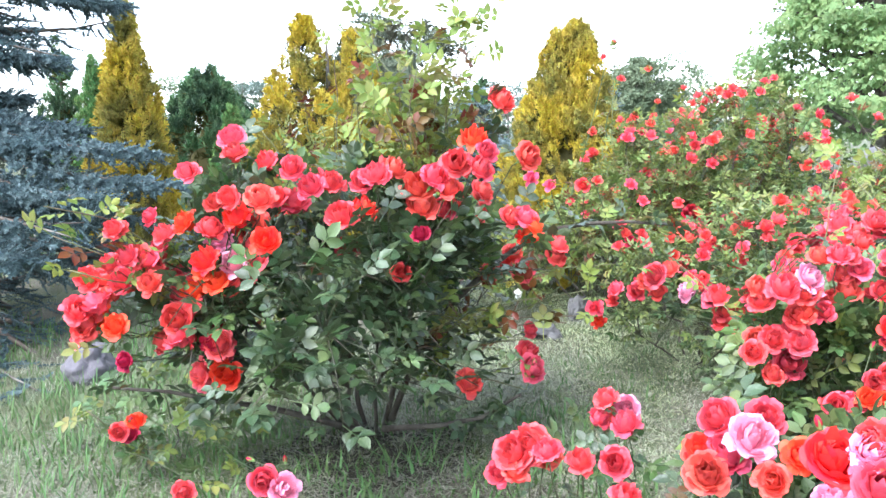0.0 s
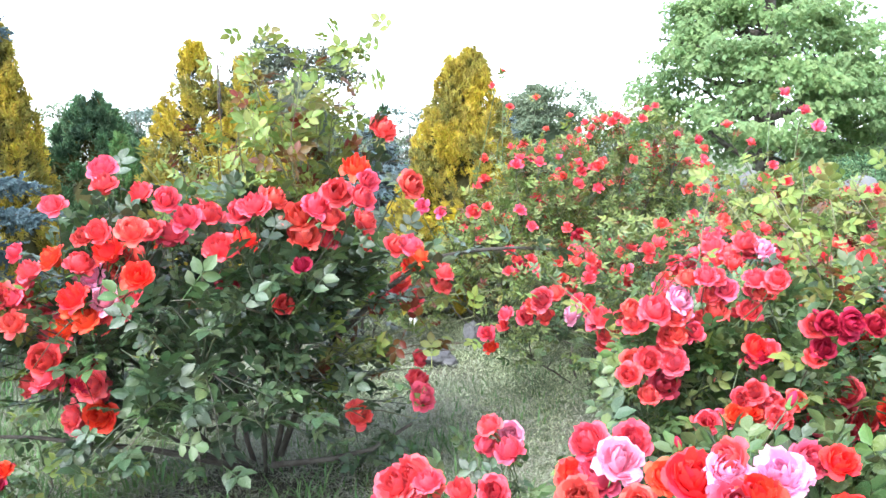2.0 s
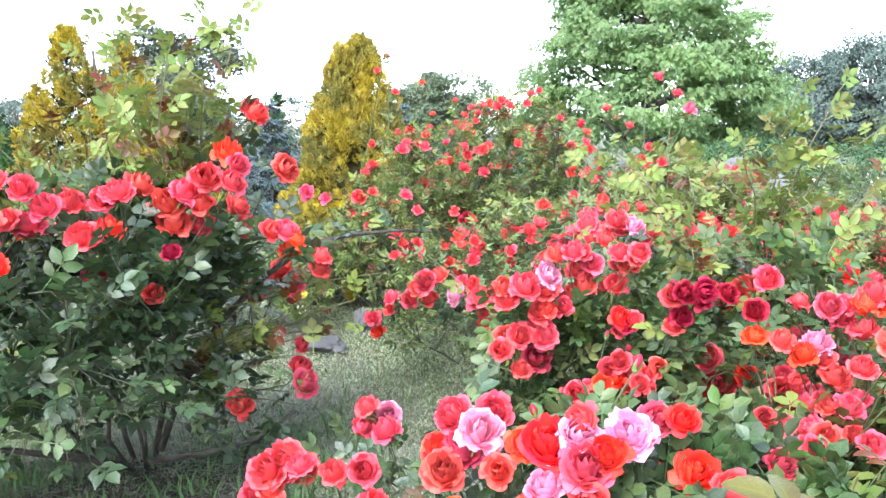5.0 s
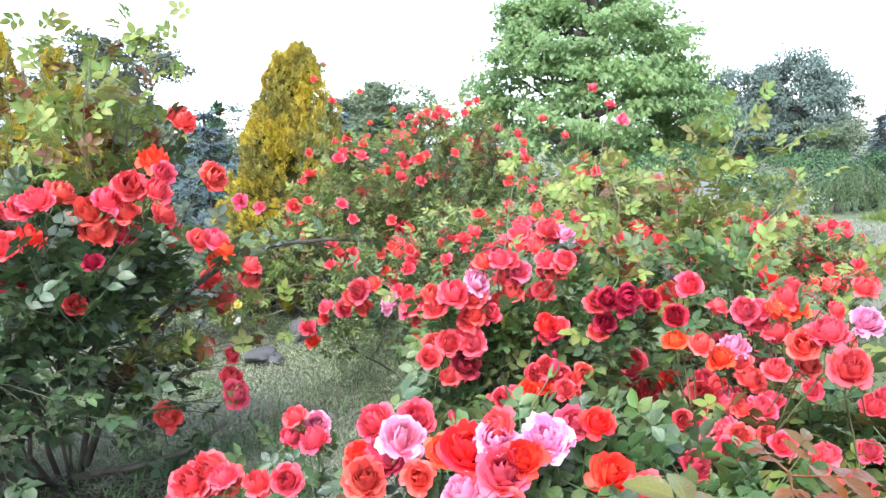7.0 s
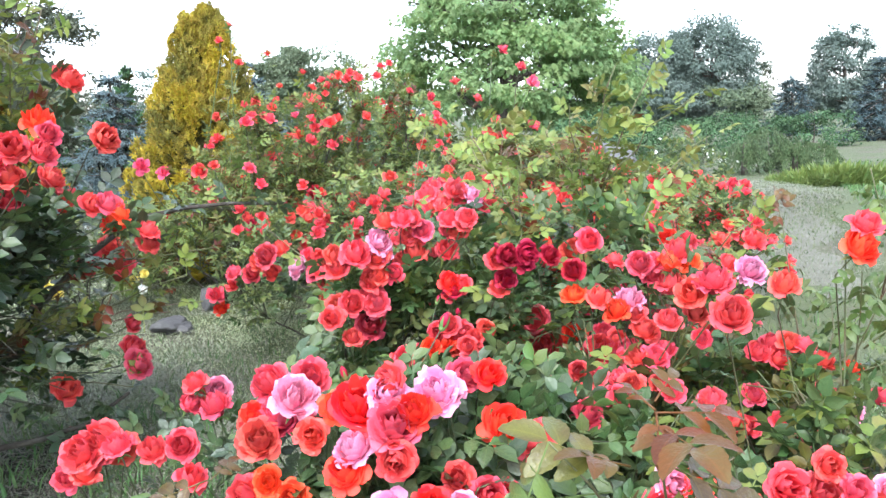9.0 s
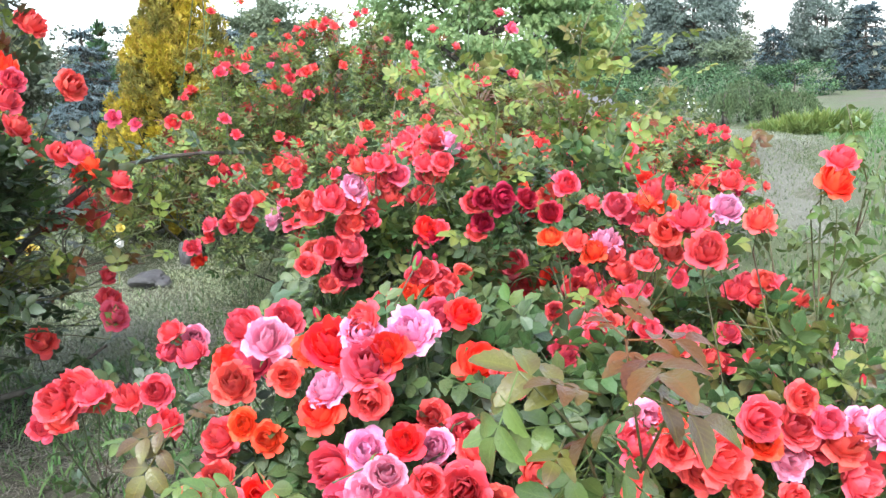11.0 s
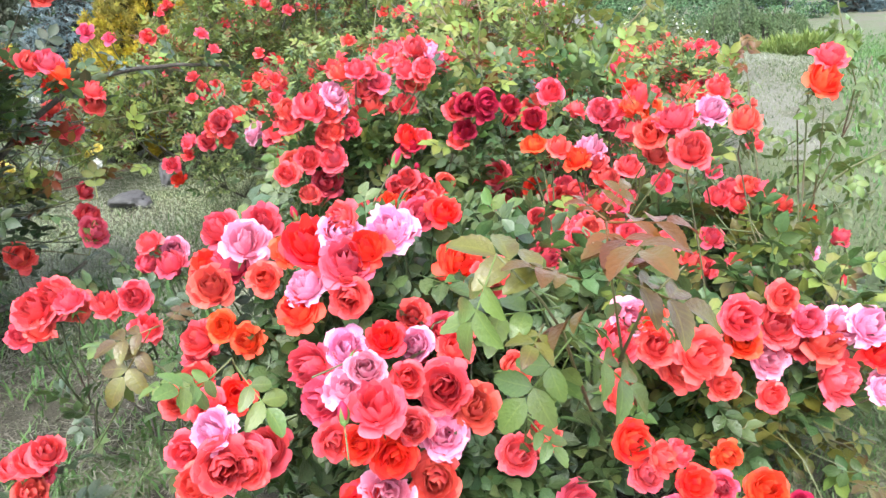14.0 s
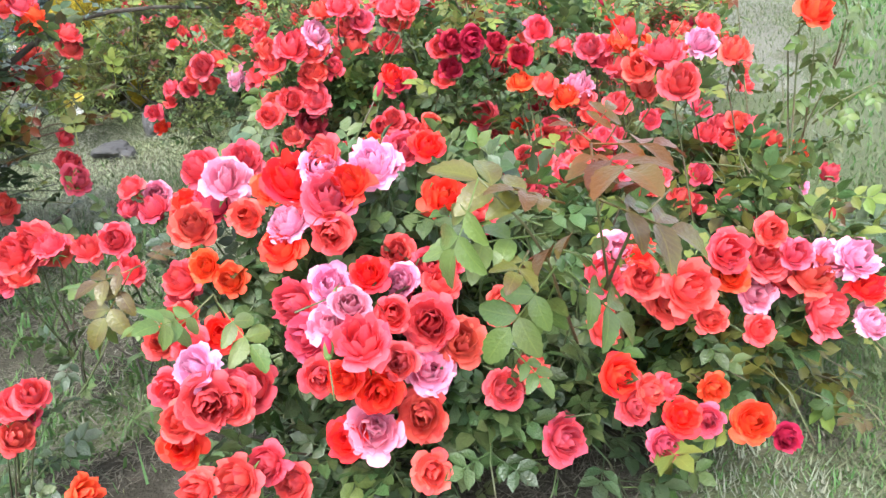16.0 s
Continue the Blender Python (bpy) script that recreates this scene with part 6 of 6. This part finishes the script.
def broad_tree(x, y, height, radius, seed, label, mat, clumps=170, per=48, leaf=0.16, bare=0.25, squash=1.0, limbs=14, droop=0.0, name="tree", gap=0.35, z=None, group="garden trees", cone=0.0, clump=0.19, solid=False, flat=0.42):
    """A tree with tapered trunk, forking limbs and a crown of leafy clumps with gaps between them."""
    rg = np.random.default_rng(seed)
    z = float(ground_z(x, y)) if z is None else z
    tree = thing(name, x, y, z, label, "tree", group)
    g = Geo()
    g.tube(curve((x, y, z - 0.1), (x + radius * 0.06, y, z + height * 0.86), (radius * 0.05, 0, 0), 9), np.linspace(0.032 * height, 0.006 * height, 9), 9)
    part("trunk", g.mesh("trunk", TRUNK), tree)
    centre = np.array([x, y, z + height * (bare + (1 - bare) * 0.45)])
    half = height * (1 - bare) * 0.55
    for i in range(limbs):
        limb = Geo()
        a, q = i * 2.4 + rg.uniform(-0.3, 0.3), (i + 0.5) / limbs
        start = np.array([x, y, z + height * (bare * 0.8 + (0.8 - bare * 0.8) * q)])
        reach = radius * math.sqrt(max(0.08, 1 - (2 * q - 0.75) ** 2)) * rg.uniform(0.5, 0.72) * (max(0.2, 1 - q) ** 0.8 if cone else 1.0)
        end = start + np.array([math.cos(a) * reach, math.sin(a) * reach, height * 0.16 * rg.uniform(0.3, 1.2)])
        pts = curve(start, end, (0, 0, -0.03 * height), 6)
        limb.tube(pts, np.linspace(0.013 * height, 0.003 * height, 6), 6)
        for _ in range(3):
            s = rg.integers(2, 6)
            e2 = pts[s] + rg.normal(0, 0.25, 3) * radius + np.array([0, 0, 0.08 * height])
            sub = curve(pts[s], e2, (0, 0, 0), 4)
            limb.tube(sub, np.linspace(0.005 * height, 0.0015 * height, 4), 5)
        part("limb", limb.mesh("limb", TRUNK), tree)
    P, O = [], []
    tries = 0
    while len(P) < clumps and tries < clumps * 30:
        tries += 1
        d = unit(rg.normal(0, 1, 3))
        r = rg.uniform(0.45, 1.0) ** 0.5
        p = centre + d * r * np.array([radius, radius, half * squash])
        if cone:
            rel = np.clip((p[2] - (z + height * bare)) / (height * (1 - bare)), 0.0, 1.0)
            p[:2] = centre[:2] + unit(p[:2] - centre[:2]) * radius * rg.uniform(0.35, 1.0) ** 0.6 * (1.12 * (1 - rel) ** cone * min(1.0, 0.75 + rel * 2))
        n0 = noise.noise((p[0] * 1.6 / radius + seed, p[1] * 1.6 / radius, p[2] * 2.4 / radius))
        if n0 < -gap * 0.5 or p[2] < z + height * bare * 0.5:
            continue
        P.append(p * (1 + 0.0) + d * n0 * radius * 0.25)
        O.append(d)
    P, O = np.array(P), np.array(O)
    size = radius * clump
    pos = np.repeat(P, per, 0)
    out = np.repeat(O, per, 0)
    k = len(pos)
    off = np.clip(rg.normal(0, 1, (k, 3)), -1.25, 1.25) * np.array([1, 1, flat]) * size * 0.62
    off[:, 2] -= droop * size * rg.uniform(0, 2.2, k)
    pos = pos + off
    Y = unit(out * 0.5 + rg.normal(0, 0.6, (k, 3)) + np.array([0, 0, -0.35 - droop]))
    N = unit(out * 0.5 + np.array([0, 0, 0.9]) + rg.normal(0, 0.22, (k, 3)))
    X = unit(np.cross(Y, N))
    g = Geo()
    g.spread(*LEAF_CARD, X, Y, np.cross(X, Y), pos, rg.uniform(0.6, 1.3, k) * leaf)
    part("crown", g.mesh("crown", mat, False), tree, kind="stuff")
    if solid:
        bm = bmesh.new()
        bmesh.ops.create_icosphere(bm, subdivisions=4, radius=1)
        for v in bm.verts:
            q = 0.56 + 0.2 * noise.noise(v.co * 2.2 + Vector((seed, 0, 0))) + 0.14 * noise.noise(v.co * 6)
            v.co = Vector((centre[0] + v.co.x * q * radius, centre[1] + v.co.y * q * radius, centre[2] + v.co.z * q * half * squash * 0.9))
        me = bpy.data.meshes.new("inner_crown")
        bm.to_mesh(me)
        bm.free()
        me.materials.append(mat)
        me.polygons.foreach_set("use_smooth", [True] * len(me.polygons))
        part("inner_crown", me, tree)
    return tree


broad_tree(9.95, 18.2, 8.0, 3.4, 41, "broad fresh green maple with an open layered crown", MAPLE, 560, 80, 0.135, 0.10, limbs=26, gap=0.3, cone=1.0, clump=0.125, flat=0.32)
broad_tree(11.75, 17.6, 3.1, 1.15, 42, "rounded green tree beside the maple", MAPLE, 260, 80, 0.075, 0.1, gap=0.1)
broad_tree(-0.5, 15.4, 3.4, 1.25, 43, "dark brownish green oval tree", DUSK_LEAF, 240, 70, 0.075, 0.1, squash=1.1, gap=0.1, solid=True)
broad_tree(6.3, 25.0, 3.3, 1.35, 44, "rounded dull green tree in the distance", FAR_LEAF, 320, 80, 0.10, 0.10, gap=0.05, solid=True)
broad_tree(33.5, 37.8, 6.2, 2.6, 45, "group-forming birch with drooping grey-green crown", BIRCH_LEAF, 330, 70, 0.16, 0.1, droop=0.6, gap=0.15)
broad_tree(31.6, 39.8, 5.6, 2.4, 46, "birch with drooping grey-green crown", BIRCH_LEAF, 300, 70, 0.16, 0.1, droop=0.6, gap=0.15)
broad_tree(39.4, 33.8, 5.2, 1.75, 47, "slender birch with airy crown", BIRCH_LEAF, 180, 90, 0.15, 0.1, droop=0.6)
far_trees = [(-11.6, 38.9, 4.2, 2.0), (-9.0, 40.9, 4.2, 2.2), (-5.8, 30.7, 3.9, 1.6), (9.9, 34.6, 4.1, 2.6), (-19.1, 40.9, 3.7, 3), (4.2, 46.7, 4.2, 3), (30.2, 40.5, 3.3, 2.5), (38.1, 39.5, 4.1, 1.5), (32.1, 38.5, 2.6, 2.6), (33.4, 36.8, 2.2, 2.6), (41.0, 35.6, 2.0, 2.2), (27.6, 43.7, 2.8, 4), (-4.4, 55.0, 6.1, 5), (1.2, 47.5, 3.1, 3), (17.2, 53.0, 3.4, 5), (8.3, 50.7, 3.4, 5), (1.4, 50.7, 3.2, 5), (-29.5, 46.4, 6.7, 5)]
for i, (x, y, h, r) in enumerate(far_trees):
    broad_tree(x, y, h, r, 150 + i, "distant grey-green tree at the garden's edge", (FAR_LEAF, DUSK_LEAF, BIRCH_LEAF)[i % 3], int(70 + 34 * r), 28, 0.095 + r * 0.022, 0.04, limbs=5, solid=False, gap=0.05, clump=0.15, group="distant trees")


for i, (x, y, h, r) in enumerate([(11.1, 14.0, 0.7, 1.3), (13.5, 15.2, 0.7, 1.4), (16.0, 16.3, 0.7, 1.3), (15.8, 14.2, 0.7, 1.0), (5.7, 17.3, 1.22, 1.5), (9.8, 13.9, 0.98, 1.2), (0.6, 15.8, 1.52, 1.2), (-4.4, 20.4, 2.12, 2), (-6.2, 20.4, 2.03, 2), (9.5, 13.7, 0.79, 1.4)]):
    broad_tree(x, y, h, r, 180 + i, "low dark green shrub beyond the lawn", DEEP, 110, 42, 0.055, 0.0, limbs=4, solid=False, gap=0.25, clump=0.17, name="shrub", group="far shrubs")


def weeping_shrub(x, y, height, radius, seed):
    rg = np.random.default_rng(seed)
    z = float(ground_z(x, y))
    ob = thing("shrub", x, y, z, "dense grey-green shrub with hanging twigs at the lawn", "shrub", "weeping shrubs")
    g = Geo()
    g.tube(curve((x, y, z - 0.05), (x, y, z + height * 0.9), (0, 0, 0), 5), np.linspace(0.06, 0.02, 5), 7)
    part("trunk", g.mesh("trunk", TRUNK), ob)
    P, D = [], []
    locks = [(rg.uniform(0, 6.283), math.sqrt(rg.uniform(0, 1))) for _ in range(46)]
    for i in range(420):
        a, q = locks[i % 46]
        a, q = a + rg.normal(0, 0.07), min(1.0, abs(q + rg.normal(0, 0.03)))
        top = np.array([x + radius * q * math.cos(a), y + radius * q * math.sin(a), z + height * math.sqrt(max(0.03, 1 - 0.97 * q * q)) * rg.uniform(0.9, 1.05)])
        length = height * rg.uniform(0.25, 0.55)
        for e in np.arange(0, length, 0.04):
            p = top + np.array([math.cos(a), math.sin(a), 0]) * 0.18 * radius * math.sqrt(e / length) + np.array([0, 0, -e])
            if p[2] > z + 0.02:
                P.append(p + rg.normal(0, 0.02, 3))
                D.append((math.cos(a) * 0.3, math.sin(a) * 0.3, -1))
    P, D = np.array(P), unit(np.array(D) + rg.normal(0, 0.22, (len(P), 3)))
    X = unit(np.cross(D, rg.normal(0, 1, (len(P), 3))))
    g = Geo()
    g.spread(*LEAF_CARD, X * 0.7, D, np.cross(X, D), P, rg.uniform(0.03, 0.055, len(P)))
    part("foliage", g.mesh("foliage", HEDGE_LEAF, False), ob, kind="stuff")


for k, (x, y, h, r) in enumerate([(9.66, 9.83, 0.56, 0.36), (10.22, 9.94, 0.68, 0.46), (10.45, 9.59, 0.49, 0.38), (11.03, 9.66, 0.41, 0.36)]):
    weeping_shrub(x, y, h, r, 200 + k)


def herb_clump(x, y, height, radius, seed):
    rg = np.random.default_rng(seed)
    z = float(ground_z(x, y))
    g = Geo()
    k = 420
    a, q = rg.uniform(0, 6.283, k), np.sqrt(rg.uniform(0, 1, k))
    P = np.stack([x + radius * q * np.cos(a), y + radius * q * np.sin(a), z + rg.uniform(0, 0.5, k) * height], 1)
    D = unit(np.stack([np.cos(a) * 0.5, np.sin(a) * 0.5, np.full(k, 0.9)], 1) + rg.normal(0, 0.3, (k, 3)))
    X = unit(np.cross(D, rg.normal(0, 1, (k, 3))))
    g.spread(*SPRAY_ROUGH, X, D, np.cross(X, D), P, rg.uniform(0.4, 0.8, k) * height)
    ob = new("herb_clump", g.mesh("herb_clump", FERN, False))
    tagged(ob, "bright green feathery perennials on the lawn", "plant", "perennials")


for k, (x, y) in enumerate([(7.1, 6.46), (7.31, 6.36), (7.52, 6.28), (7.2, 6.4), (7.44, 6.29), (7.69, 6.2)]):
    herb_clump(x, y, 0.14 + 0.05 * (k % 3), 0.26 + 0.05 * (k % 2), 220 + k)
